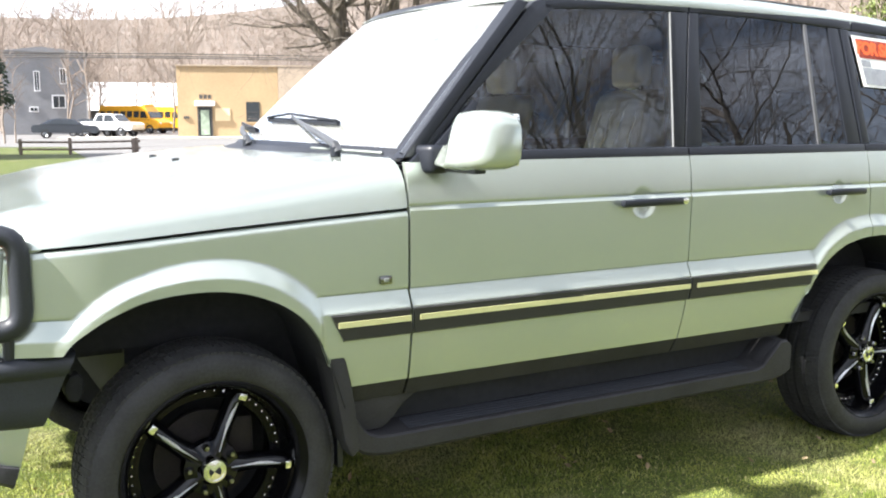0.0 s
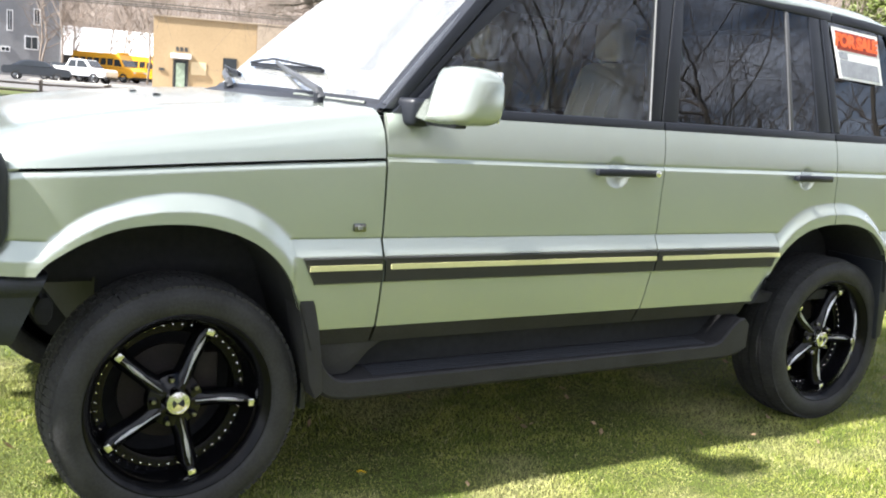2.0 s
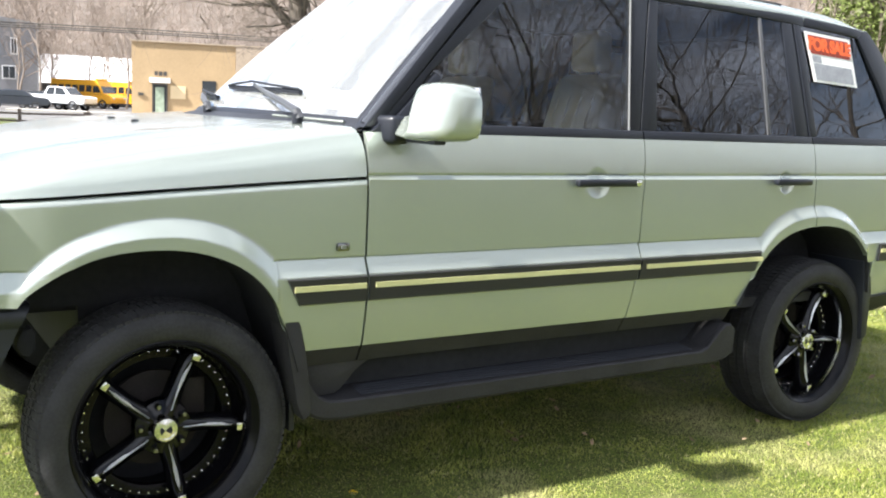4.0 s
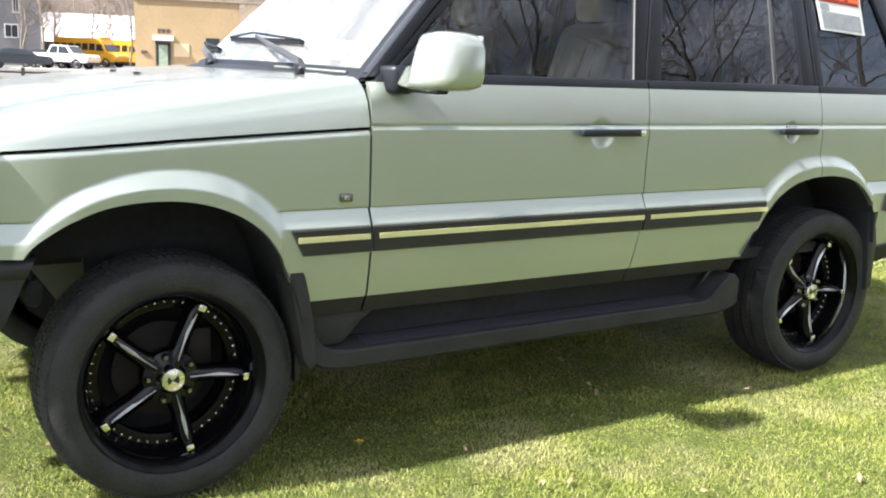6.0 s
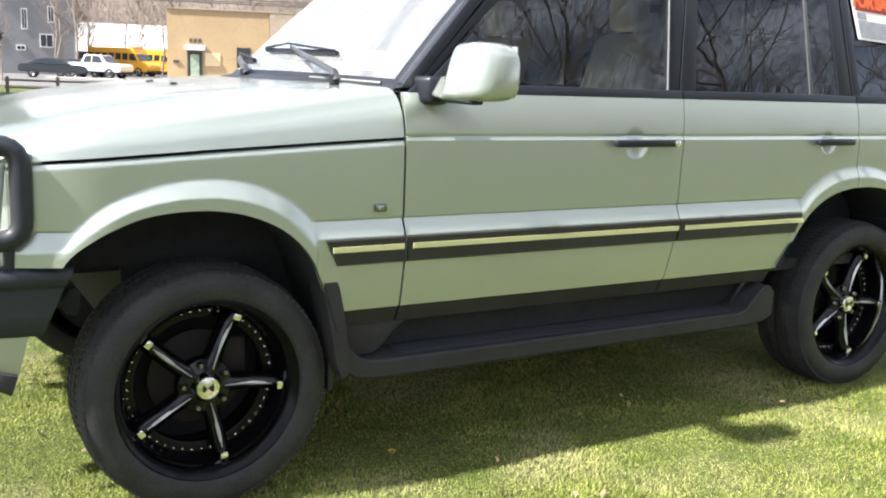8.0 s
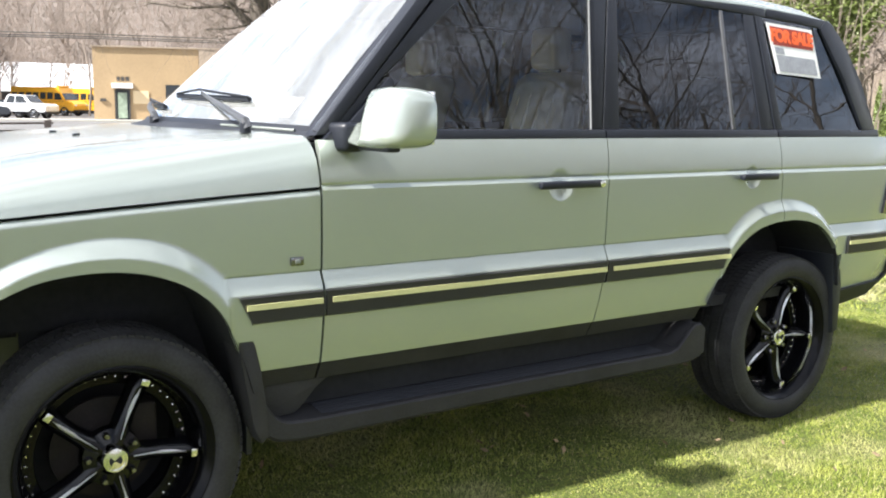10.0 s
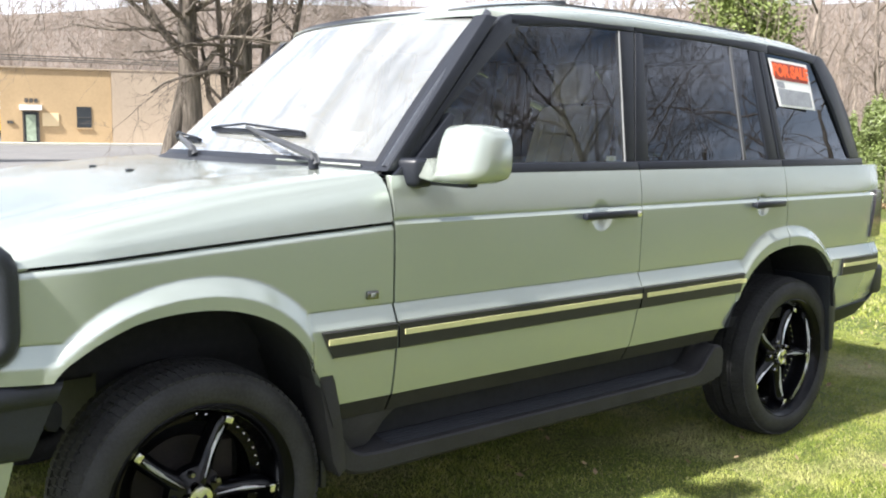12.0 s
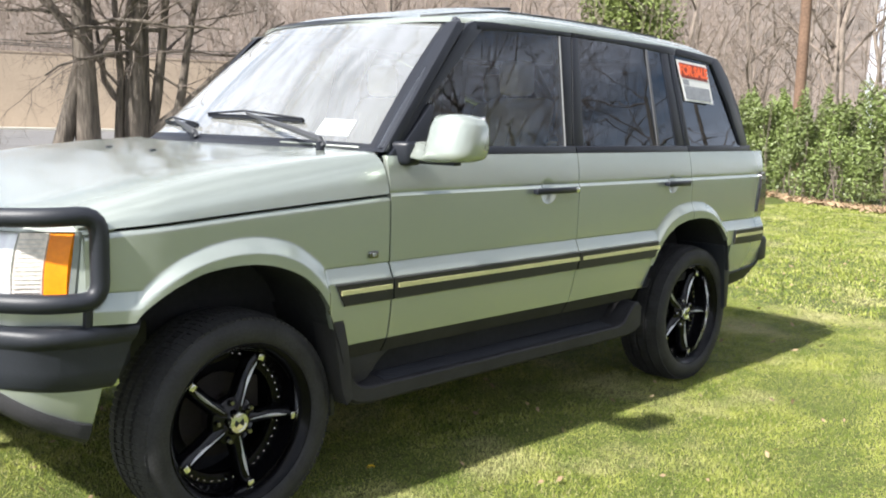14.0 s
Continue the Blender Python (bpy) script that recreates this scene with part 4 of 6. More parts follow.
# handles with their scooped cups
for door, x0, x1, lock in ((DOOR_F, 1.365, 1.644, True), (DOOR_R, 2.372, 2.582, False)):
    yh = base_y(1.05)
    for k in (0, 1):
        s = lambda y: y if k == 0 else WIDE - y
        bm = box((x0, min(s(yh - 0.034), s(yh - 0.012)), 1.037), (x1, max(s(yh - 0.034), s(yh - 0.012)), 1.062), 0.007)
        hd = part("handle", bm, M_trim, door[k], "black bar handle")
        for hx in (x0 + 0.012, x1 - 0.018):
            part("mount", box((hx, min(s(yh - 0.014), s(yh + 0.01)), 1.041), (hx + 0.012, max(s(yh - 0.014), s(yh + 0.01)), 1.058)), M_trim, hd)
        if lock:
            part("lock", lathe([(0.012, 0.0), (0.012, -0.004 if k == 0 else 0.004), (0.006, -0.006 if k == 0 else 0.006), (0.0005, -0.006 if k == 0 else 0.006)], (x1 - 0.014, s(yh - 0.034), 1.050), 16), M_chrome, hd, "chrome key lock")

# the badge on the wing
yb = flank(0.507, 0.865)
bdg = part("side_lamp", box((0.487, yb - 0.010, 0.852), (0.527, yb + 0.004, 0.876), 0.004), M_nut, CAR, "small clear side repeater lamp")
part("lens", box((0.499, yb - 0.013, 0.858), (0.515, yb - 0.008, 0.870), 0.002), M_bezel, bdg)

# inner body: wheel wells, floor and the dark hollow behind the gaps
for a, b in (((-0.50, 0.22, 0.62), (-0.40, 1.67, 0.98)), ((-0.405, 0.36, 0.655), (-0.17, 1.53, 0.69)), ((-0.42, 0.30, 0.68), (0.6, 1.59, 1.0)), ((-0.17, 0.33, 0.44), (0.6, 1.56, 0.69)), ((0.42, 0.14, 0.42), (2.20, 1.75, 0.52)),
             ((0.55, 0.07, 0.5), (2.22, 0.10, 1.19)), ((0.55, 1.79, 0.5), (2.22, 1.82, 1.19)), ((2.20, 0.30, 0.40), (3.48, 1.59, 0.95)), ((3.10, 0.10, 0.50), (3.48, 1.79, 1.1)),
             ((-0.36, 0.085, 0.88), (0.58, 0.11, 1.02)), ((-0.36, 1.78, 0.88), (0.58, 1.805, 1.02))):
    part("inner_panel", box(a, b), M_inner, CAR, "black inner body panel")
for arch, a, b in ((arch_f, -0.398, 0.37), (arch_r, 2.235, 3.05)):
    rows = []
    for d in (0.028, 0.10, 0.22, 0.36):
        row = []
        for i in range(41):
            x = a + (b - a) * i / 40
            row.append((x, d - 0.034 + nose_in(x) + 1.6 * max(0.0, -0.345 - x), max(0.40 if i in (0, 40) else 0.5, arch(x) + 0.004)))
        rows.append(row)
    both("arch_liner", grid(rows), M_inner, CAR, "black wheel arch liner")

# arch extension and mud flaps
ext = [(0.300, 0.735), (0.345, 0.735), (0.375, 0.66), (0.395, 0.57), (0.408, 0.48), (0.418, 0.37), (0.395, 0.352), (0.372, 0.40), (0.350, 0.52), (0.330, 0.63)]
both("arch_extension", plate(ext, lambda x, z: 0.012, 0.10, 0.012, 0.006), M_sill, CAR, "dark grey arch extension")
both("mud_flap", box((0.375, 0.07, 0.30), (0.395, 0.31, 0.52), 0.006), M_black, CAR, "black mud flap")
flap = [(3.02, 0.70), (3.075, 0.70), (3.10, 0.56), (3.095, 0.36), (3.06, 0.35), (3.045, 0.50)]
both("mud_flap", plate(flap, lambda x, z: 0.02, 0.26, 0.012, 0.006), M_black, CAR, "black mud flap")

flap = both("arch_flap", plate([(-0.352, 0.630), (-0.338, 0.652), (-0.318, 0.655), (-0.306, 0.640), (-0.308, 0.598), (-0.322, 0.578), (-0.345, 0.585), (-0.355, 0.605)], lambda x, z: 0.17, 0.05, 0.0, 0.006), M_inner, CAR, "black hanging plug under the wing")
for ob, yy in zip(flap, (0.19, WIDE - 0.19)):
    part("cable", tube([(-0.332, yy, 0.645), (-0.345, yy, 0.68), (-0.34, yy, 0.72), (-0.33, yy, 0.78)], 0.006, 6), M_inner, ob)

# running board
outer, inner = 0.008, 0.140
board_top = interp([(0.404, 0.476), (0.414, 0.454), (0.426, 0.434), (0.440, 0.416), (0.456, 0.403), (0.478, 0.394), (0.522, 0.390), (2.05, 0.390), (2.09, 0.402), (2.15, 0.460), (2.18, 0.485), (2.21, 0.485), (2.232, 0.466)])
board_low = interp([(0.404, 0.380), (0.417, 0.361), (0.432, 0.349), (0.457, 0.339), (0.522, 0.331), (0.60, 0.334), (2.12, 0.336), (2.19, 0.345), (2.232, 0.364)])
cross = lambda x: ((inner, 0.018), (inner - 0.014, 0.013), (outer + 0.026, 0.004), (outer + 0.022, 0.007), (outer + 0.006, 0.006), (outer, 0.0))
rows = []
for x in (0.404, 0.409, 0.414, 0.420, 0.426, 0.433, 0.440, 0.448, 0.456, 0.467, 0.478, 0.50, 0.522, 0.55, 1.0, 1.5, 2.05, 2.07, 2.09, 2.12, 2.15, 2.165, 2.18, 2.195, 2.21, 2.232):
    rows.append([(x, y, board_top(x) + dz) for y, dz in cross(x)] + [(x, outer + 0.002, board_low(x) + 0.012), (x, outer + 0.014, board_low(x)), (x, inner, board_low(x) - 0.010)])
step = both("running_board", rim_in(grid(rows), (0, 0.004, 0)), M_sill, CAR, "dark grey plastic running board", 24.0)
bm = bmesh.new()
for i in range(5):
    y = inner - 0.020 - 0.017 * i
    z = 0.394 + 0.009 * (y - outer - 0.026) / (inner - outer - 0.040)
    box((0.60, y - 0.007, z - 0.003), (2.04, y, z + 0.004), 0.002, 1, bm)
both_r = bm.copy()
for v in both_r.verts:
    v.co.y = WIDE - v.co.y
part("ribs", bm, M_black, step[0], "ribbed tread")
part("ribs", both_r, M_black, step[1], "ribbed tread")

# bonnet
hood_top = interp([(-0.70, 0.985), (-0.66, 1.002), (-0.545, 1.044), (-0.39, 1.092), (-0.228, 1.128), (0.0, 1.164), (0.3, 1.193), (0.585, 1.212)])
shoulder = interp([(-0.7, 0.24), (-0.3, 0.20), (0.0, 0.17), (0.3, 0.12), (0.585, 0.07)])


def side_first(n=41):
    """Places across the bonnet, close together at the flanks."""
    return [0.5 - 0.5 * math.copysign(abs(math.cos(math.pi * j / (n - 1))) ** 0.6, math.cos(math.pi * j / (n - 1))) for j in range(n)]


rows = []
for i in range(49):
    u = i / 48
    row = []
    for v in side_first():
        s = abs(2 * v - 1)
        x0, x1 = -0.50 - 0.20 * (1 - s ** 3.0), 0.583 - 0.15 * (1 - s ** 2.2)
        x = x0 + (x1 - x0) * u
        zs, zt = hood_line(x) + 0.001, hood_top(x)
        d = (1 - s) * 0.93
        k = min(1.0, d / shoulder(x))
        z = zs + (zt - zs) * (1 - (1 - k) ** 2.4) ** (1 / 2.4) + 0.020 * (1 - s ** 2)
        z += 0.004 * math.exp(-((d - 0.24) / 0.06) ** 2)
        z -= 0.030 * max(0.0, 1 - u / 0.06) ** 2 * k
        edge = 0.013 + nose_in(x) + 0.018 * min(1.0, max(0.0, (z - zs) / 0.13))
        y = edge + d if v <= 0.5 else WIDE - edge - d
        row.append((x, y, z))
    rows.append(row)
bm = grid(rows)
border = bmesh.ops.extrude_edge_only(bm, edges=[e for e in bm.edges if e.is_boundary])["geom"]
for v in border:
    if isinstance(v, bmesh.types.BMVert):
        v.co += Vector((0, 0.03 if v.co.y < WIDE / 2 else -0.03, -0.002))
part("bonnet", bm, M_paint, CAR, "", 50)
for jx, jy in ((0.10, 0.755), (0.10, 1.09)):
    part("washer_jet", box((jx - 0.012, jy - 0.009, 1.186), (jx + 0.012, jy + 0.009, 1.199), 0.004), M_trim, CAR, "black washer jet")

# greenhouse
cab_y = lambda x, z: 0.060 + 0.20 * (z - 1.2) + max(0.0, x - 3.0) ** 2 * 0.35


def frame_piece(name, poly, proud=0.006, thick=0.03, material=None, label="black window frame"):
    return both(name, plate(poly, cab_y, thick, proud, 0.005), material or M_trim, CAR, label, 35.0, CABIN_IN)


wz = 1.230
frame_piece("waist_trim", [(0.600, 1.197), (1.700, 1.197), (1.700, wz), (0.64, wz)], 0.022, 0.05, None, "black waist moulding")
frame_piece("waist_trim", [(1.704, 1.197), (2.640, 1.197), (2.640, wz), (1.704, wz)], 0.022, 0.05, None, "black waist moulding")
frame_piece("waist_trim", [(2.645, 1.197), (3.47, 1.197), (3.455, wz), (2.645, wz)], 0.022, 0.05, None, "black waist moulding")
top_o = interp([(1.04, 1.700), (1.2, 1.722), (1.5, 1.738), (1.8, 1.742), (2.2, 1.737), (2.6, 1.722), (2.9, 1.704), (3.06, 1.692)])
top_i = interp([(1.0, 1.665), (1.2, 1.682), (1.5, 1.700), (1.8, 1.704), (2.2, 1.699), (2.6, 1.682), (2.9, 1.666), (3.06, 1.652)])
a_pillar = [(0.585, 1.212), (0.632, 1.212), (1.098, 1.700), (1.05, 1.705)]
near, far = frame_piece("a_pillar", a_pillar, 0.012, 0.05, None, "black windscreen pillar")
far.location.y, far.location.x = -0.10, 0.10
door_fr = [(0.650, wz), (0.690, wz), (0.835, 1.385), (1.200, 1.686), (1.16, 1.716), (1.116, 1.702)]
frame_piece("door_frame", door_fr, 0.004, 0.03)
for a, b, n in ((1.16, 1.790, 8), (1.794, 2.66, 8), (2.664, 3.06, 6)):
    xs = [a + (b - a) * i / n for i in range(n + 1)]
    poly = [(x, top_i(x)) for x in xs] + [(x, top_o(x)) for x in reversed(xs)]
    frame_piece("roof_frame", poly, 0.004, 0.03)
frame_piece("b_pillar", [(1.650, wz), (1.702, wz), (1.786, top_i(1.78)), (1.700, top_i(1.70))], 0.003, 0.04, None, "black door pillar")
frame_piece("b_pillar", [(1.706, wz), (1.784, wz), (1.835, top_i(1.83)), (1.790, top_i(1.79))], 0.004, 0.04, None, "black door pillar")
frame_piece("window_divider", [(2.390, wz), (2.410, wz), (2.400, top_i(2.4)), (2.380, top_i(2.38))], 0.004, 0.03, mat("grey_trim", (0.09, 0.09, 0.095), 0.4, 0.2), "grey window divider")
frame_piece("c_pillar", [(2.560, wz), (2.640, wz), (2.585, top_i(2.58)), (2.520, top_i(2.52))], 0.004, 0.04, None, "black door pillar")
frame_piece("c_pillar", [(2.645, wz), (2.690, wz), (2.632, top_i(2.63)), (2.590, top_i(2.59))], 0.008, 0.04, None, "black quarter pillar")
frame_piece("d_pillar", [(3.290, wz), (3.455, wz), (3.34, 1.43), (3.20, 1.60), (3.10, 1.685), (3.06, 1.692), (3.012, 1.655), (3.16, 1.45)], 0.008, 0.05, None, "black rear pillar")


def facing(ob, way):
    """Turns a pane's faces outwards."""
    if sum((Vector(p.normal) * p.area for p in ob.data.polygons), Vector()).dot(Vector(way)) < 0:
        ob.data.flip_normals()


def pane(name, poly, material, inset=0.002):
    bm = bmesh.new()
    bm.faces.new([bm.verts.new((x, cab_y(x, z) + inset, z)) for x, z in poly])
    o = both(name, rim_in(bm, (0, 0.004, 0)), material, CAR, "tinted side window", 35.0, CABIN_IN)
    for ob, d in zip(o, (-1, 1)):
        ob.visible_shadow = False
        facing(ob, (0, d, 0))
    return o


pane("window_pane", [(0.69, wz - 0.01), (1.66, wz - 0.01), (1.71, 1.71), (1.20, 1.69), (0.85, 1.395)], M_side_glass)
pane("window_pane", [(1.77, wz - 0.01), (2.40, wz - 0.01), (2.39, 1.705), (1.82, 1.71)], M_rear_glass)
pane("window_pane", [(2.40, wz - 0.01), (2.57, wz - 0.01), (2.53, 1.70), (2.39, 1.705)], M_rear_glass)
QUARTER = pane("window_pane", [(2.68, wz - 0.01), (3.30, wz - 0.01), (3.17, 1.46), (3.02, 1.665), (2.625, 1.69)], M_rear_glass)

# bright window channel at the front door's rear edge
both("window_channel", plate([(1.6465, wz), (1.6500, wz), (1.700, 1.700), (1.6965, 1.700)], cab_y, 0.0, 0.0065), mat("grey_channel", (0.24, 0.24, 0.24), 0.4, 0.3), CAR, "bright window channel", 35.0, CABIN_IN)

# roof
rows = []
for i in range(41):
    u = i / 40
    row = []
    for j in range(33):
        t = j / 32
        s = -math.cos(math.pi * t)
        x0, x1 = 1.012 + 0.165 * abs(s) ** 2.5, 3.20 - 0.10 * abs(s) ** 3
        x = x0 + (x1 - x0) * u
        e = cab_y(x, 1.72) - 0.004
        y = WIDE / 2 + s * (WIDE / 2 - e - (CABIN_IN if s > 0 else 0.0))
        z = top_o(x) + 0.074 * (1 - abs(s) ** 7) ** 0.8 * (0.45 + 0.55 * min(1, u / 0.12)) * min(1, (1 - u) / 0.10 + 0.2)
        row.append((x, y, z))
    rows.append(row)
ROOF = part("roof", rim_in(grid(rows), (0, 0, -0.02)), M_paint, CAR, "", 60)
def roof_top(x, y):
    """Height of the roof over a place."""
    e = cab_y(x, 1.72) - 0.004
    q = abs((y - WIDE / 2) / (WIDE / 2 - e))
    u = max(0.0, (x - 1.012 - 0.165 * q ** 2.5) / 2.1)
    return top_o(x) + 0.074 * max(0.0, 1 - q ** 7) ** 0.8 * (0.45 + 0.55 * min(1, u / 0.12))


seam_line = [(1.095, 0.40), (1.13, 0.335), (1.18, 0.285), (1.25, 0.255), (1.34, 0.240), (1.46, 0.232), (1.7, 0.228), (2.1, 0.228), (2.6, 0.232)]
both("roof_gutter", tube([(x, y, roof_top(x, y) + 0.001) for x, y in seam_line], 0.0055, 6), M_trim, CAR, "black roof seam", 35.0, CABIN_IN)
bm = box((1.46, 0.52, -0.008), (1.80, 1.37, 0.008), 0.006)
for v in bm.verts:
    v.co.z += 1.812 + 0.10 * (v.co.x - 1.46)
part("sunroof", bm, M_trim, CAR, "dark tilted glass sunroof")

# windscreen, its black border, cowl, wipers
def screen_pt(s, u, off=0.0):
    """s from -1 (left) to 1, u from the cowl to the roof."""
    bow = 1 - abs(s) ** 2.3
    lo = Vector((0.618 - 0.16 * bow, WIDE / 2 + s * (WIDE / 2 - 0.110 - (0.09 if s > 0 else 0.0) * abs(s)), 1.214 + 0.014 * bow))
    hi = Vector((1.160 - 0.13 * bow, WIDE / 2 + s * (WIDE / 2 - 0.275 - (0.10 if s > 0 else 0.0) * abs(s)), 1.728 + 0.014 * bow))
    p = lo.lerp(hi, u)
    return p + Vector((-0.73, 0, 0.68)) * (off + 0.012 * math.sin(math.pi * u))


rows = [[screen_pt(-1 + 2 * j / 28, i / 12) for j in range(29)] for i in range(13)]
scr = part("windscreen", grid(rows), M_screen, CAR, "pale windscreen glass")
scr.visible_shadow = False
facing(scr, (-1, 0, 1))
bm = bmesh.new()
grid([[screen_pt(-1 + 2 * j / 28, u, 0.004) for j in range(29)] for u in (-0.02, 0.0, 0.035)], False, bm)
grid([[screen_pt(-1 + 2 * j / 28, u, 0.004) for j in range(29)] for u in (0.965, 1.0, 1.01)], False, bm)
grid([[screen_pt(s, i / 12, 0.004) for s in (-1.0, -0.985, -0.955)] for i in range(13)], False, bm)
grid([[screen_pt(s, i / 12, 0.004) for s in (1.0, 0.985, 0.955)] for i in range(13)], False, bm)
part("seal", bm, M_trim, scr, "black rubber seal")
part("foot_strip", tube([screen_pt(-0.92 + 0.04 * i, 0.0, 0.010) for i in range(11)], 0.005, 6), M_bezel, scr, "grey strip at the screen foot")
st = [screen_pt(-0.82 + 0.17 * j, 0.085 + 0.11 * i, -0.006) for i, j in ((0, 0), (0, 1), (1, 1), (1, 0))]
bm = bmesh.new()
bm.faces.new([bm.verts.new(p) for p in st])
part("sticker", rim_in(bm, (0.002, 0, -0.002)), mat("faded_sticker", (0.50, 0.50, 0.48), 0.6), scr, "faded white paper sticker")
st = [screen_pt(-0.725 + 0.05 * j, 0.105 + 0.05 * i, -0.004) for i, j in ((0, 0), (0, 1), (1, 1), (1, 0))]
bm = bmesh.new()
bm.faces.new([bm.verts.new(p) for p in st])
part("sticker", rim_in(bm, (0.002, 0, -0.002)), mat("pale_red_ink", (0.80, 0.36, 0.34), 0.5), scr, "small red sticker patch")
rows = []
for k, (back, dz) in enumerate(((0.0, 0.006), (-0.05, -0.004), (-0.10, -0.016), (-0.13, -0.045))):
    rows.append([screen_pt(-1 + 2 * j / 28, 0) + Vector((back * (0.35 + 0.65 * (1 - abs(-1 + 2 * j / 28) ** 2.3)), 0, dz)) for j in range(29)])
for k in (0,):
    s = lambda y: y
    edge = [screen_pt(-0.985, i / 12, 0.002) for i in range(13)]
    rows2 = []
    for i, p in enumerate(edge):
        u = i / 12
        q = Vector((0.612 + 0.463 * u, cab_y(0.6, 1.212 + 0.492 * u) - 0.006, 1.212 + 0.492 * u))
        m = p.lerp(q, 0.55) + Vector((-0.020, -0.014, 0.014))
        rows2.append([(v.x, s(v.y), v.z) for v in (p, p.lerp(m, 0.5) + Vector((-0.004, -0.002, 0.003)), m, m.lerp(q, 0.6) + Vector((-0.006, -0.008, 0.004)), q)])
    part("pillar_cover", grid(rows2), M_pillar, CAR, "satin black windscreen pillar cover", 60)
part("cowl", grid(rows), M_black, CAR, "black plastic cowl")


def on_screen(y, u, off):
    return screen_pt((y - WIDE / 2) / (WIDE / 2 - 0.105), u, off)


def wiper(pivot, joint, ends):
    """A wiper: its arm from the pivot to the joint, and its blade between two places (y, u) on the glass."""
    p, e = Vector(pivot), on_screen(*joint, 0.035)
    mid = p.lerp(e, 0.35) + Vector((-0.012, 0, 0.016))
    arm = part("wiper", tube([p + Vector((0.004, -0.012, -0.006)), p + Vector((0, 0, 0.016)), mid, p.lerp(e, 0.7) + Vector((-0.01, 0, 0.008)), e], [0.013, 0.013, 0.011, 0.008, 0.005], 8), M_arm, CAR, "black wiper arm")
    part("pivot_cap", lathe([(0.016, -0.02), (0.016, 0.008), (0.010, 0.016), (0.0005, 0.017)], p, 14, "z"), M_trim, arm)
    a, b = ends
    pts = [on_screen(a[0] + (b[0] - a[0]) * k / 8, a[1] + (b[1] - a[1]) * k / 8, 0.012) for k in range(9)]
    part("blade", tube(pts, 0.009, 6), M_trim, arm, "rubber blade")
    up = Vector((-0.012, 0, 0.013))
    part("bridge", tube([pts[0] + up * 0.6, pts[2] + up * 1.2, pts[4] + up * 1.9, pts[6] + up * 1.2, pts[8] + up * 0.6], 0.0045, 6), M_trim, arm)
    return arm


M_arm = mat("satin_grey_metal", (0.09, 0.092, 0.097), 0.28, 0.5, 0, 0.2, 8.0, 80.0)
wiper((0.452, 0.232, 1.234), (0.775, 0.155), ((0.47, 0.150), (1.09, 0.165)))
wiper((0.430, 1.020, 1.242), (1.34, 0.10), ((1.12, 0.09), (1.58, 0.11)))

# door mirror
for k in (0,):
    s = (lambda y: y) if k == 0 else (lambda y: WIDE - y)
    bm = bmesh.new()
    sections = [(0.004, 0.668, 0.735, 1.184, 1.243), (-0.030, 0.660, 0.750, 1.180, 1.246), (-0.064, 0.655, 0.765, 1.177, 1.250), (-0.078, 0.652, 0.780, 1.176, 1.262), (-0.090, 0.650, 0.800, 1.175, 1.318), (-0.104, 0.648, 0.818, 1.174, 1.340), (-0.16, 0.652, 0.825, 1.174, 1.343), (-0.205, 0.664, 0.826, 1.177, 1.337), (-0.232, 0.690, 0.824, 1.186, 1.322), (-0.242, 0.720, 0.818, 1.205, 1.302)]
    rows = []
    for y, xa, xb, za, zb in sections:
        ring = []
        for i in range(24):
            t = 2 * math.pi * i / 24
            cx, cz, hx, hz = (xa + xb) / 2, (za + zb) / 2, (xb - xa) / 2, (zb - za) / 2
            c, q = math.cos(t), math.sin(t)
            zz = 0.007 + cz + hz * math.copysign(abs(q) ** 0.42, q)
            xx = cx - 0.010 + hx * math.copysign(abs(c) ** 0.45, c)
            ring.append((xx + 0.036 * (zz - 0.007 - za) / (zb - za) * (xb - 0.010 - xx) / (xb - xa), s(y), zz))
        rows.append(ring)
    grid(rows, True, bm)
    bm.verts.ensure_lookup_table()
    bm.faces.new([bm.verts[i] for i in range(24)])
    bm.faces.new([bm.verts[len(bm.verts) - 24 + i] for i in range(24)])
    mir = part("door_mirror", bm, M_paint, CAR, "", 60)
    ya, yb2 = sorted((s(-0.215), s(-0.100)))
    part("mirror_glass", box((0.808, ya, 1.195), (0.819, yb2, 1.340), 0.004), M_chrome, mir, "mirror glass")
    ya, yb2 = sorted((s(-0.006), s(0.074)))
    bm = box((0.652, ya, 1.166), (0.722, yb2, 1.250), 0.016, 3)
    for v in bm.verts:
        v.co.x += 0.35 * ((v.co.y if k == 0 else WIDE - v.co.y) * -1 - 0.0)
    part("mirror_arm", bm, M_trim, mir, "black mirror arm")
    ya, yb2 = sorted((s(-0.20), s(-0.03)))
    part("mirror_base", box((0.680, ya, 1.174), (0.720, yb2, 1.190), 0.006), M_trim, mir, "black mirror underside")
both("mirror_sail", plate([(0.632, 1.205), (0.79, 1.225), (0.865, 1.375), (0.85, 1.385), (0.70, 1.25)], cab_y, 0.02, 0.016, 0.003), M_trim, CAR, "black mirror sail panel", 35.0, CABIN_IN)

# nose: lamps, wing corner, grille, bumper, brush guard
nose_x = interp([(0.03, -0.40), (0.060, -0.475), (0.095, -0.521), (0.135, -0.570), (0.175, -0.633), (0.25, -0.668), (0.36, -0.700), (0.50, -0.718), (0.945, -0.735)])


def nose(y):
    """The front face: x at a place across the car."""
    return nose_x(min(y, WIDE - y))


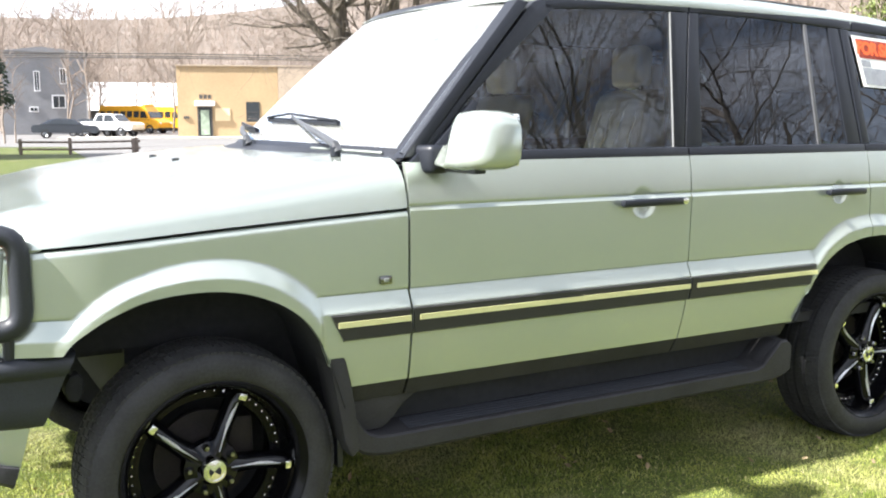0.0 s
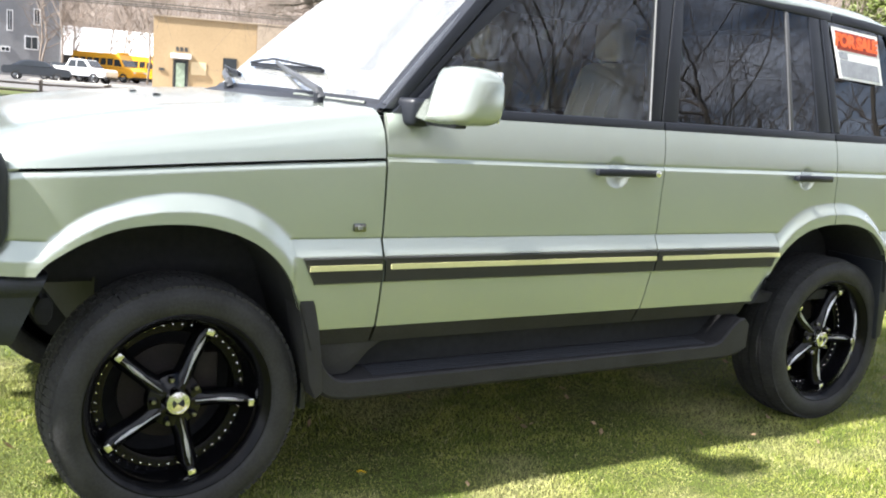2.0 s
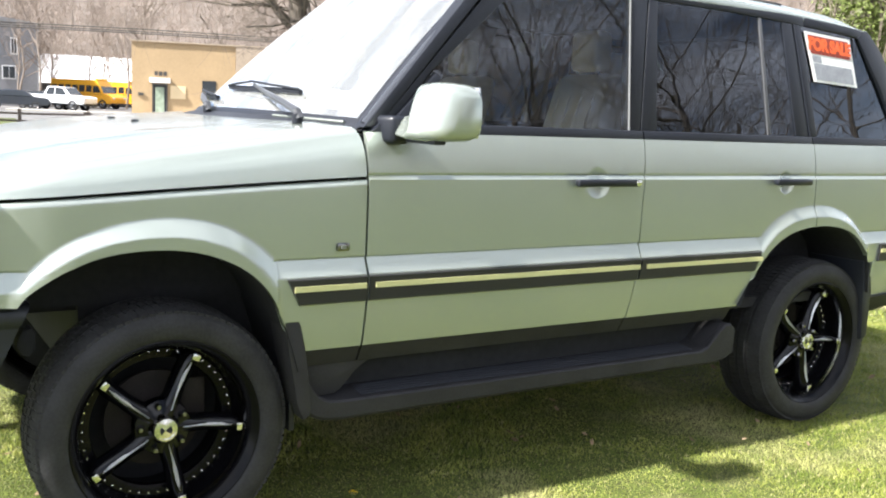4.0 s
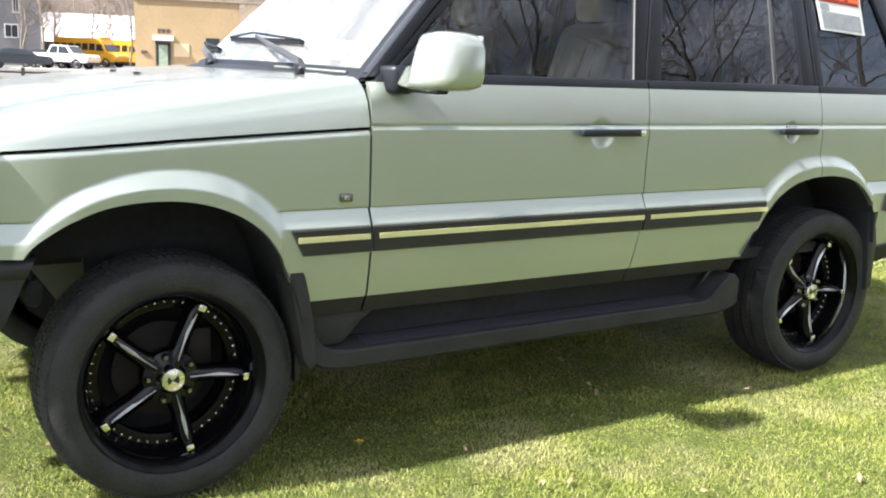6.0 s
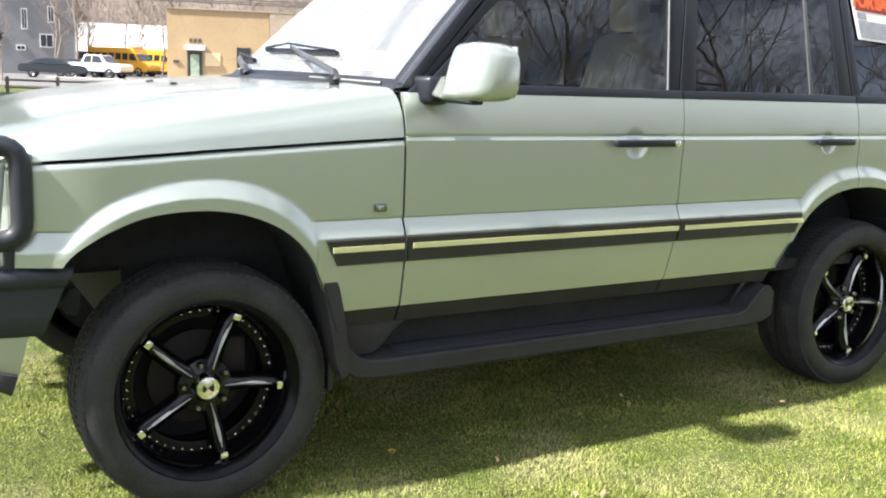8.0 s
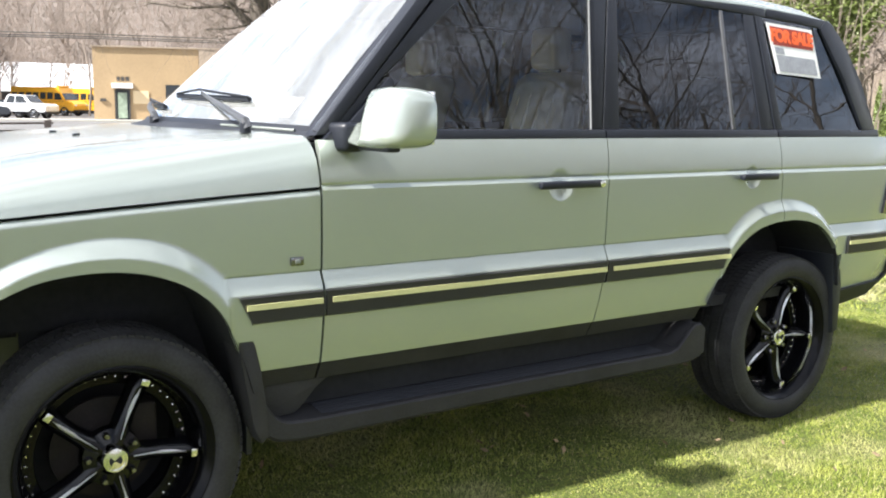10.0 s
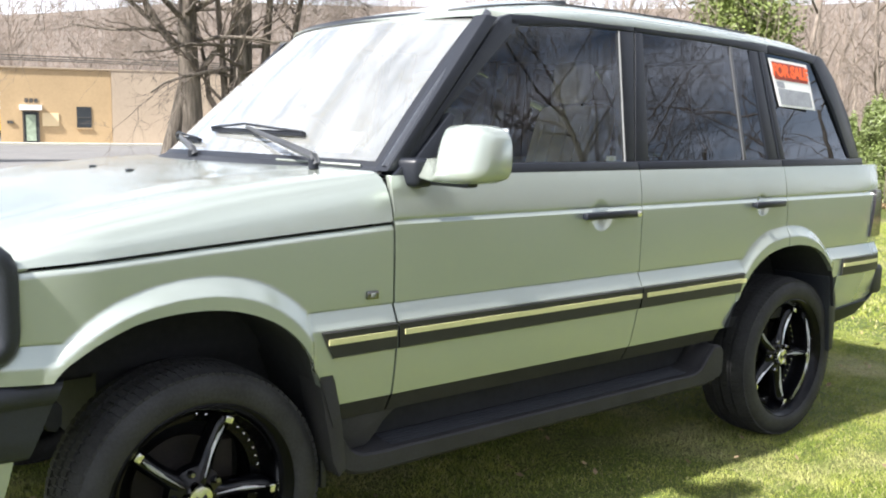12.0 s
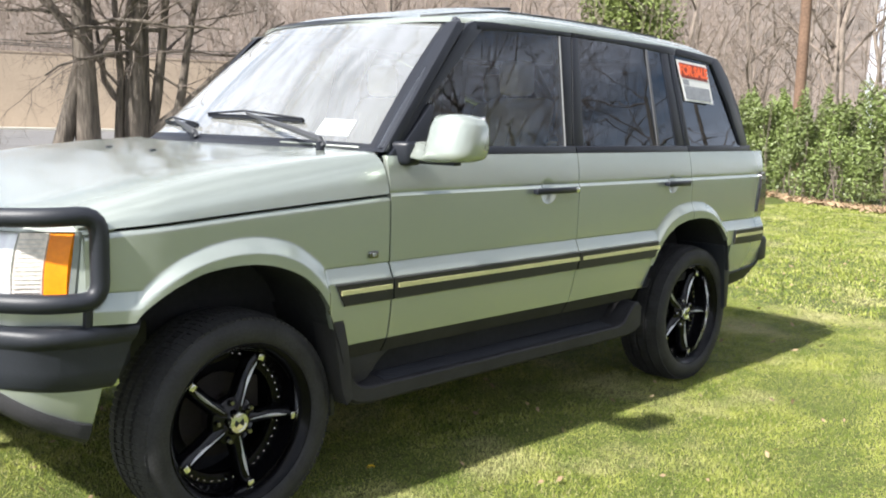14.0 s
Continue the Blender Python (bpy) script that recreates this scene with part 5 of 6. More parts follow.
def nose_sheet(y0, y1, z0, z1, lean0, lean1, n=14, m=4, out=0.0, bulge=0.0):
    rows = []
    for i in range(m + 1):
        t = i / m
        z = z0 + (z1 - z0) * t
        rows.append([(nose(y0 + (y1 - y0) * j / n) + lean0 + (lean1 - lean0) * t - out - bulge * math.sin(math.pi * t), y0 + (y1 - y0) * j / n, z) for j in range(n + 1)])
    return grid(rows)


both("indicator", rim_in(nose_sheet(0.096, 0.134, 0.825, 0.995, -0.005, 0.02, 6, 6, 0.004, 0.006), (0.04, 0.01, 0)), M_amber, CAR, "amber indicator lens")
SL = both("side_lamp", rim_in(nose_sheet(0.136, 0.177, 0.826, 0.998, -0.006, 0.02, 8, 6, 0.004, 0.006), (0.04, 0.01, 0)), M_side_lens, CAR, "clear ribbed side lamp")
HL = both("headlamp", rim_in(nose_sheet(0.181, 0.44, 0.822, 1.000, -0.006, 0.02, 10, 6, 0.004, 0.010), (0.05, 0, 0)), M_head, CAR, "clear glass headlamp")
both("lamp_bezel", rim_in(nose_sheet(0.085, 0.0945, 0.815, 1.003, -0.006, 0.02, 2, 6, 0.002), (0.04, 0, 0)), M_bezel, CAR, "grey lamp bezel")
both("lamp_bezel", rim_in(nose_sheet(0.085, 0.44, 0.812, 0.825, -0.006, -0.006, 16, 1, 0.003), (0.04, 0, 0)), M_chrome, CAR, "bright lamp edge")
both("lamp_surround", rim_in(nose_sheet(0.058, 0.48, 0.735, 0.822, -0.006, -0.006, 16, 2), (0.06, 0, 0)), M_paint, CAR)
both("lamp_brow", rim_in(nose_sheet(0.060, 0.34, 1.001, 1.016, 0.016, 0.032, 16, 3), (0.05, 0, 0)), M_paint, CAR)
both("wing_corner", rim_in(nose_sheet(0.058, 0.084, 0.765, 1.000, -0.006, 0.02, 4, 6), (0.04, 0, 0)), M_paint, CAR)
for k in (0, 1):
    s = (lambda y: y) if k == 0 else (lambda y: WIDE - y)
    for i in range(13):
        z = 0.838 + 0.0118 * i
        bm = tube([(nose(y) - 0.006 + 0.026 * (z - 0.826) / 0.172 - 0.010, s(y), z) for y in (0.139, 0.157, 0.174)], 0.0013, 5)
        part("rib", bm, M_lens, SL[k])
part("grille", rim_in(nose_sheet(0.49, 1.40, 0.775, 1.02, 0.0, 0.02, 12, 2), (0.05, 0, 0)), M_inner, CAR, "black grille")
for i in range(5):
    z = 0.80 + 0.046 * i
    part("grille_bar", rim_in(nose_sheet(0.49, 1.40, z, z + 0.022, 0.0, 0.004, 12, 2, 0.018), (0.03, 0, 0)), M_trim, CAR, "black grille bar")


def bumper_ring(prof, y_end=0.012, x_end=(-0.345, -0.345), rise=0.0, ramp=False):
    """A bar that wraps round the nose from flank to flank; prof: (z, out) pairs from the top down; its ends lie at x_end by height."""
    rows = []
    zs = [p[0] for p in prof]
    for z, out in prof:
        t = (zs[0] - z) / max(1e-6, zs[0] - zs[-1])
        xe = x_end[0] + (x_end[1] - x_end[0]) * t
        plan = [(xe, y_end + 0.022 - out * 0.6), (-0.52, y_end + 0.020 - out * 0.8), (-0.62, y_end + 0.050 - out), (-0.71, y_end + 0.15 - out * 0.5), (-0.775 - out, 0.36), (-0.80 - out, 0.62), (-0.81 - out, WIDE / 2)]
        lift = [0, 0.05, 0.28, 0.62, 1, 1.02, 1.02]
        left = [Vector((a, b, z + rise * lift[i] * (t if ramp else 1.0))) for i, (a, b) in enumerate(plan)]
        full = left + [Vector((v.x, WIDE - v.y, v.z)) for v in reversed(left[:-1])]
        rows.append([tuple(p) for p in rounded(full, 0.10, 4)])
    return grid(rows)


BUMP = part("front_bumper", rim_in(bumper_ring([(0.742, -0.13), (0.744, -0.012), (0.738, 0.010), (0.726, 0.021), (0.708, 0.024), (0.694, 0.016), (0.688, 0.004), (0.683, 0.003), (0.62, 0.008), (0.575, 0.004), (0.562, -0.01), (0.560, -0.05)], 0.030, (-0.338, -0.423), 0.035, True), (0, 0, 0)), M_black, CAR, "black front bumper", 50)
part("bumper_apron", bumper_ring([(0.575, -0.004), (0.52, -0.004), (0.47, -0.012), (0.43, -0.03)], 0.036, (-0.450, -0.488), 0.18), M_paint, BUMP, "painted apron")
part("bumper_lip", rim_in(bumper_ring([(0.464, -0.018), (0.460, 0.004), (0.445, 0.008), (0.420, 0.002), (0.407, -0.018), (0.402, -0.07)], 0.040, (-0.482, -0.500), 0.20), (0, 0, 0)), M_sill, BUMP, "grey lower lip")
both("tow_eye", tube([(-0.735, 0.345, 0.575), (-0.775, 0.35, 0.57), (-0.80, 0.36, 0.572)], 0.012, 8), M_black, CAR, "black towing eye")

guard_plan = [(-0.458, 0.045), (-0.57, 0.060), (-0.665, 0.150), (-0.755, 0.33), (-0.795, 0.49)]
for k in (0, 1):
    s = (lambda y: y) if k == 0 else (lambda y: WIDE - y)
    top = [Vector((x, s(y), 1.050 - 0.003 * i)) for i, (x, y) in enumerate(guard_plan)]
    bot = [Vector((x, s(y), 0.812)) for x, y in guard_plan]
    path = rounded(list(reversed(top)) + bot, 0.06, 5)
    gd = part("brush_guard", tube(path, 0.0265, 14), M_black, CAR, "black tubular brush guard")
    ya, yb2 = sorted((s(0.47), s(0.56)))
    part("upright", box((-0.850, ya, 0.575), (-0.770, yb2, 1.085), 0.02), M_black, gd, "black guard upright")
    part("bracket", tube([(-0.490, s(0.052), 0.81), (-0.490, s(0.062), 0.735)], 0.014, 8), M_black, gd)
    part("lamp_bar", tube(rounded([Vector((-0.775, s(0.50), 0.90)), Vector((-0.755, s(0.36), 0.885)), Vector((-0.725, s(0.275), 0.865)), Vector((-0.715, s(0.265), 0.80))], 0.04, 4), 0.015, 10), M_black, gd)
part("guard_bar", tube([(-0.815, 0.50, 1.03), (-0.825, 0.945, 1.04), (-0.815, 1.39, 1.03)], 0.024, 12), M_black, CAR, "black guard cross bar")

# tail
rows = []
for z, xo in ((0.62, 3.49), (0.80, 3.505), (1.00, 3.505), (1.197, 3.490)):
    plan = [Vector((3.462, 0.045, z)), Vector((xo - 0.02, 0.09, z)), Vector((xo + 0.02, 0.30, z)), Vector((xo + 0.04, WIDE / 2, z))]
    rows.append([tuple(p) for p in plan] + [(p.x, WIDE - p.y, p.z) for p in reversed(plan[:-1])])
part("tailgate", grid(rows), M_paint, CAR)
rows = []
for u in (0, 0.5, 1.0):
    z = 1.20 + 0.49 * u
    x = 3.49 - 0.36 * u - 0.06 * math.sin(math.pi * u) * -1
    rows.append([(x + 0.06 * (1 - abs(-1 + 2 * j / 10) ** 3), cab_y(x, z) + 0.02 + (WIDE - 2 * cab_y(x, z) - 0.04) * j / 10, z) for j in range(11)])
tg = part("rear_window", grid(rows), M_rear_glass, CAR, "dark rear window")
tg.visible_shadow = False
facing(tg, (1, 0, 0.5))
rows = []
for z in (0.862, 0.90, 0.96, 1.02, 1.082):
    xa = 3.362 + 0.25 * (z - 0.862)
    rows.append([(x, flank(min(x, 3.46), z) - 0.011 + max(0.0, x - 3.475) * 0.9, z) for x in (xa, xa + 0.03, 3.45, 3.475, 3.495, 3.512)])
tl = both("tail_lamp", rim_in(grid(rows), (0, 0.03, 0)), M_smoke, CAR, "smoked tail lamp")
for z0, z1 in ((0.885, 0.965), (1.015, 1.045)):
    rows = [[(x, flank(3.46, z) - 0.013 + max(0.0, x - 3.475) * 0.9, z) for x in (3.482, 3.497, 3.510)] for z in (z0, z1)]
    part("red_lens", rim_in(grid(rows), (0, 0.01, 0)), M_red, tl[0], "red tail lens")
rb = both("rear_bumper", plate([(3.06, 0.705), (3.445, 0.705), (3.440, 0.60), (3.36, 0.545), (3.09, 0.52)], flank, 0.06, 0.004, 0.004), M_paint, CAR)
part("bumper_end", box((3.415, 0.008, 0.575), (3.535, 1.882, 0.722), 0.028, 3), M_black, CAR, "black rear bumper")
both("rear_valance", plate([(3.09, 0.535), (3.40, 0.56), (3.45, 0.60), (3.45, 0.57), (3.36, 0.485), (3.20, 0.455), (3.09, 0.47)], flank, 0.10, 0.008, 0.004), M_black, CAR, "black rear valance")

# for-sale card on the quarter window
QA, QB, QC, QD = (2.655, 1.661), (2.955, 1.645), (2.985, 1.444), (2.698, 1.456)


def on_card(u, v, out):
    a = Vector(QA).lerp(Vector(QB), u)
    b = Vector(QD).lerp(Vector(QC), u)
    p = a.lerp(b, v)
    return Vector((p.x, cab_y(p.x, p.y) - out, p.y))


def card(u0, u1, v0, v1, out, thick=0.0012):
    bm = bmesh.new()
    vs = [bm.verts.new(on_card(u, v, out)) for u, v in ((u0, v0), (u1, v0), (u1, v1), (u0, v1))]
    bm.faces.new(vs)
    return rim_in(bm, (0, thick, 0))


SIGN = tagged(new("sale_sign", mesh_of("sale_sign", card(0, 1, 0, 1, 0.004), M_paper)), "white sale card with orange-red band on dark glass", "sign")
part("band", card(0.06, 0.94, 0.06, 0.43, 0.0055), mat("dark_ink", (0.32, 0.035, 0.015), 0.5), SIGN, "dark band")
part("text_bar", card(0.07, 0.93, 0.62, 0.95, 0.0055), M_ink, SIGN, "grey block of print")
part("text_bar", card(0.07, 0.26, 0.47, 0.60, 0.0055), M_ink, SIGN, "grey block of print")
fc = bpy.data.curves.new("lettering", "FONT")
fc.body, fc.size, fc.align_x, fc.align_y, fc.extrude = "FOR SALE", 0.070, "CENTER", "CENTER", 0.0004
fc.offset, fc.space_character = 0.0038, 0.90
lettering = new("lettering", fc)
lettering.data.materials.append(M_orange)
pc, px_, py_ = on_card(0.5, 0.245, 0.0068), on_card(0.9, 0.245, -0.0065) - on_card(0.1, 0.245, -0.0065), on_card(0.5, 0.1, -0.0065) - on_card(0.5, 0.4, -0.0065)
ex, ey = px_.normalized(), py_.normalized()
ez = ex.cross(ey).normalized()
lettering.matrix_world = Matrix.Translation(pc) @ Matrix((ex, ez.cross(ex), ez)).transposed().to_4x4()
lettering.parent = SIGN

# seats, dashboard, steering wheel
def seat(y, x, rear=False):
    w = 0.185
    st = part("seat", box((x, y - w, 0.70), (x + 0.55, y + w, 0.86), 0.05, 3), M_leather, CAR, "cream leather seat")
    bm = box((0, -w, 0), (0.15, w, 0.62), 0.05, 3)
    for v in bm.verts:
        v.co = Vector((x + 0.46 + v.co.x + 0.20 * v.co.z / 0.62, y + v.co.y * (1 - 0.12 * v.co.z), 0.82 + v.co.z))
    part("seat_back", bm, M_leather, st)
    for i in range(4):
        yy = y - 0.105 + 0.070 * i
        part("pleat", tube([(x + 0.47 + 0.17 * t, yy, 0.90 + 0.45 * t) for t in (0.1, 0.4, 0.7, 1.0)], 0.013, 6), M_leather, st)
    bm = box((0, -0.082, 0), (0.10, 0.082, 0.18), 0.035, 3)
    for v in bm.verts:
        v.co = Vector((x + 0.65 + v.co.x, y + v.co.y, 1.445 + v.co.z * 0.9))
    hr = part("head_rest", bm, M_leather, st)
    part("post", tube([(x + 0.69, y - 0.06, 1.40), (x + 0.70, y - 0.06, 1.49)], 0.007, 6), M_chrome, hr)
    part("post", tube([(x + 0.69, y + 0.06, 1.40), (x + 0.70, y + 0.06, 1.49)], 0.007, 6), M_chrome, hr)
    return st


seat(0.47, 1.10)
seat(1.40, 1.10)
seat(0.50, 2.02)
seat(1.39, 2.02)
rows = []
for x, z in ((0.52, 1.195), (0.70, 1.20), (0.86, 1.185), (0.90, 1.14), (0.88, 0.95), (0.80, 0.7)):
    rows.append([(x, 0.11 + 1.67 * j / 6, z) for j in range(7)])
part("dashboard", grid(rows), M_cabin, CAR, "dark dashboard", 60)
ring = []
for i in range(33):
    t = 2 * math.pi * i / 32
    ring.append((1.00 + 0.08 * math.sin(t) * 1.0, 0.50 + 0.19 * math.cos(t), 1.10 + 0.165 * math.sin(t)))
sw = part("steering_wheel", tube(ring, 0.015, 8, None, False), M_cabin, CAR, "dark steering wheel")
part("hub", box((0.97, 0.43, 1.06), (1.03, 0.57, 1.14), 0.02), M_cabin, sw)
part("cabin_floor", box((0.6, 0.12, 0.52), (3.4, 1.77, 0.56)), M_cabin, CAR, "dark cabin floor")
part("load_cover", box((2.62, 0.14, 1.10), (3.40, 1.75, 1.13), 0.01), M_cabin, CAR, "dark load cover")
part("headlining", box((1.15, 0.22, 1.70), (3.05, 1.67, 1.715), 0.004), M_lining, CAR, "grey headlining")

# wheels
R, HUB_Z = 0.364, 0.354
TRUE = 0.970                # wheel size over the drawn one


def build_wheel(cx, side, y0):
    """One wheel with its tyre, rim, spokes, studs and hub cap; side -1 on the car's left, 1 on its right."""
    c = Vector((cx, y0, HUB_Z))

    def put(name, bm, m, parent, label="", angle=35.0):
        for v in bm.verts:
            v.co.x, v.co.z = cx + (v.co.x - cx) * TRUE, HUB_Z + (v.co.z - HUB_Z) * TRUE
            if name in ("wheel", "tread"):
                v.co.y = y0 - 0.020 + (v.co.y - y0) * 0.84
            if side > 0:
                v.co.y = WIDE - v.co.y
        return part(name, bm, m, parent, label, angle)

    sw_prof = [(0.268, 0.020), (0.274, 0.004), (0.283, -0.002), (0.300, -0.006), (0.318, -0.006), (0.334, 0.000), (0.346, 0.008), (0.354, 0.018), (0.3595, 0.036)]
    crown = [(0.3615, 0.040), (0.3625, 0.075), (0.3560, 0.077), (0.3560, 0.087), (0.3630, 0.089), (R, 0.135), (0.357, 0.137), (0.357, 0.147), (R, 0.149), (0.3630, 0.190), (0.3560, 0.192), (0.3560, 0.202), (0.3625, 0.204), (0.3615, 0.240)]
    full = sw_prof + crown + [(r, 0.280 - a) for r, a in reversed(sw_prof)]
    tyre = put("wheel", lathe(full, c, 96), M_rubber, CAR, "black low-profile tyre on a gloss black rim", 40)
    # tread blocks on both shoulders
    bm = bmesh.new()
    for i in range(96):
        t = 2 * math.pi * i / 96
        for a0, a1, tw in ((0.010, 0.074, 0.0), (0.206, 0.270, 0.5), (0.091, 0.133, 0.25), (0.151, 0.188, 0.75)):
            t2 = t + tw * 2 * math.pi / 96
            pts = []
            for dt, a in ((-0.0248, a0), (0.0248, a0), (0.0248 + 0.012, a1), (-0.0248 + 0.012, a1)):
                r = R + 0.0035 - (0.012 if a < 0.012 or a > 0.268 else 0.0)
                pts.append(bm.verts.new((c.x + r * math.cos(t2 + dt), c.y + a, c.z + r * math.sin(t2 + dt))))
            inner_pts = [bm.verts.new((p.co.x + (c.x - p.co.x) * 0.025, p.co.y, p.co.z + (c.z - p.co.z) * 0.025)) for p in pts]
            bm.faces.new(pts)
            for k in range(4):
                bm.faces.new((pts[k], inner_pts[k], inner_pts[(k + 1) % 4], pts[(k + 1) % 4]))
    put("tread", bm, M_tread, tyre, "blocky tread")
    rim = put("rim", lathe([(0.192, 0.116), (0.195, 0.102), (0.206, 0.099), (0.224, 0.097), (0.229, 0.090), (0.234, 0.056), (0.240, 0.030), (0.244, 0.014), (0.250, 0.002), (0.260, -0.009), (0.269, -0.016), (0.275, -0.014), (0.275, 0.005)], c, 96), M_dish, tyre, "gloss black rim")
    put("barrel", lathe([(0.192, 0.116), (0.202, 0.130), (0.214, 0.16), (0.222, 0.24)], c, 64), M_rim, tyre, "gloss black barrel")
    put("brake_disc", lathe([(0.145, 0.160), (0.145, 0.145), (0.07, 0.135), (0.06, 0.12), (0.0, 0.12)], c, 40), M_disc, tyre, "rusty brake disc")
    cal = box((cx + 0.07, y0 + 0.115, HUB_Z - 0.01), (cx + 0.15, y0 + 0.20, HUB_Z + 0.12), 0.015)
    put("caliper", cal, M_disc, tyre)
    put("back_plate", lathe([(0.222, 0.235), (0.10, 0.235), (0.0, 0.235)], c, 40), M_inner, tyre)
    for s in range(5):
        ang = radians(68 + 72 * s)
        d, nrm = Vector((math.cos(ang), 0, math.sin(ang))), Vector((-math.sin(ang), 0, math.cos(ang)))
        stations = [(0.036, 0.036, 0.034), (0.060, 0.030, 0.034), (0.09, 0.0245, 0.037), (0.13, 0.0225, 0.039), (0.17, 0.0235, 0.037), (0.20, 0.0245, 0.033), (0.216, 0.0225, 0.031), (0.228, 0.018, 0.033)]
        hook = interp([(0.04, 0.0), (0.13, 0.0015), (0.24, -0.004)])
        rows = []
        for r, hw, out in stations:
            rows.append([tuple(c + d * r + nrm * (q + hook(r)) + Vector((0, yy, 0))) for q, yy in ((-hw, out + 0.050), (-hw, out + 0.020), (-hw * 0.55, out + 0.010), (-hw * 0.12, out + 0.001), (hw * 0.12, out + 0.001), (hw * 0.55, out + 0.010), (hw, out + 0.020), (hw, out + 0.050))])
        sp = put("spoke", rim_in(grid(rows), (0, 0.002, 0)), M_rim, tyre, "gloss black spoke", 50)
        # pale ridge in place of the sky's highlight, widest in the middle of the spoke
        rows = []
        for r, hw, out in ((0.055, 0.0010, 0.033), (0.08, 0.0020, 0.035), (0.12, 0.0031, 0.037), (0.15, 0.0036, 0.036), (0.180, 0.0030, 0.033), (0.203, 0.0008, 0.032)):
            rows.append([tuple(c + d * r + nrm * (q + hook(r)) + Vector((0, yy, 0))) for q, yy in ((-1.5 * hw, out + 0.005), (0.0, out - 0.002), (1.5 * hw, out + 0.005))])
        put("ridge", rim_in(grid(rows), (0, 0.008, 0)), M_spoke_glint, sp, "pale ridge drawn for the sky's glint", 20)
        q = c + d * 0.224 + nrm * -0.006
        bm = box((-0.012, 0.0, -0.0095), (0.012, 0.014, 0.0095), 0.003)
        bmesh.ops.rotate(bm, verts=bm.verts, matrix=Matrix.Rotation(-ang + math.pi / 2, 3, "Y"))
        bmesh.ops.translate(bm, verts=bm.verts, vec=q + Vector((0, 0.018, 0)))
        put("clamp", bm, M_chrome, sp, "polished clamp")
        ang2 = ang + radians(36)
        p = c + Vector((math.cos(ang2), 0, math.sin(ang2))) * 0.068
        put("lug_nut", lathe([(0.011, 0.06), (0.011, 0.035), (0.007, 0.028), (0.0005, 0.027)], p, 6), M_nut, tyre, "dark chrome lug nut", 20)
    for i in range(48):
        t = 2 * math.pi * i / 48
        if min(abs((t - radians(68 + 72 * s) + math.pi) % (2 * math.pi) - math.pi) for s in range(5)) < 0.085:
            continue
        p = c + Vector((math.cos(t), 0, math.sin(t))) * 0.2165 + Vector((0, 0.0965, 0))
        bm = bmesh.new()
        bmesh.ops.create_icosphere(bm, subdivisions=1, radius=0.0052, matrix=Matrix.Translation(p))
        put("rivet", bm, M_chrome, rim)
    put("rim_lip", lathe([(0.2385, 0.0300), (0.2395, 0.0260), (0.2415, 0.0190)], c, 96), M_chrome, rim, "thin polished rim line")
    put("hub", lathe([(0.085, 0.075), (0.080, 0.050), (0.055, 0.040), (0.045, 0.036)], c, 40), M_rim, tyre, "gloss black hub")
    cap = put("hub_cap", lathe([(0.036, 0.050), (0.036, 0.020), (0.033, 0.015), (0.028, 0.014), (0.027, 0.017), (0.012, 0.014), (0.0005, 0.013)], c, 36), M_chrome, tyre, "chrome hub cap")
    bm = bmesh.new()
    for sgn in (-1, 1):
        vs = [bm.verts.new(c + Vector((x, 0.0118, z))) for x, z in ((-0.003, 0.0), (0.014 * sgn, 0.012), (0.018 * sgn, 0.0), (0.014 * sgn, -0.012))]
        bm.faces.new(vs if sgn > 0 else list(reversed(vs)))
    put("emblem", rim_in(bm, (0, 0.004, 0)), M_inner, cap, "black emblem")
    return tyre


for wx, inset in ((0.013, 0.066), (2.775, 0.052)):
    for side in (-1, 1):
        build_wheel(wx, side, inset)

# ---------------------------------------------------------------- over the road
def turned(bm, m):
    bmesh.ops.transform(bm, matrix=m, verts=bm.verts)
    return bm


def extrude_profile(pts, half, bevel=0.05, taper=0.0):
    """A side outline in x-z, pushed out to both sides; the top may draw in."""
    bm = bmesh.new()
    ztop, zlow = max(p[1] for p in pts), min(p[1] for p in pts)
    w = lambda z: half - taper * (z - zlow) / (ztop - zlow)
    a = [bm.verts.new((x, -w(z), z)) for x, z in pts]
    b = [bm.verts.new((x, w(z), z)) for x, z in pts]
    bm.faces.new(a)
    bm.faces.new(list(reversed(b)))
    for i in range(len(pts)):
        j = (i + 1) % len(pts)
        bm.faces.new((a[i], b[i], b[j], a[j]))
    bmesh.ops.recalc_face_normals(bm, faces=bm.faces)
    if bevel > 0:
        bmesh.ops.bevel(bm, geom=bm.edges[:], offset=bevel, segments=2, affect="EDGES")
    return bm


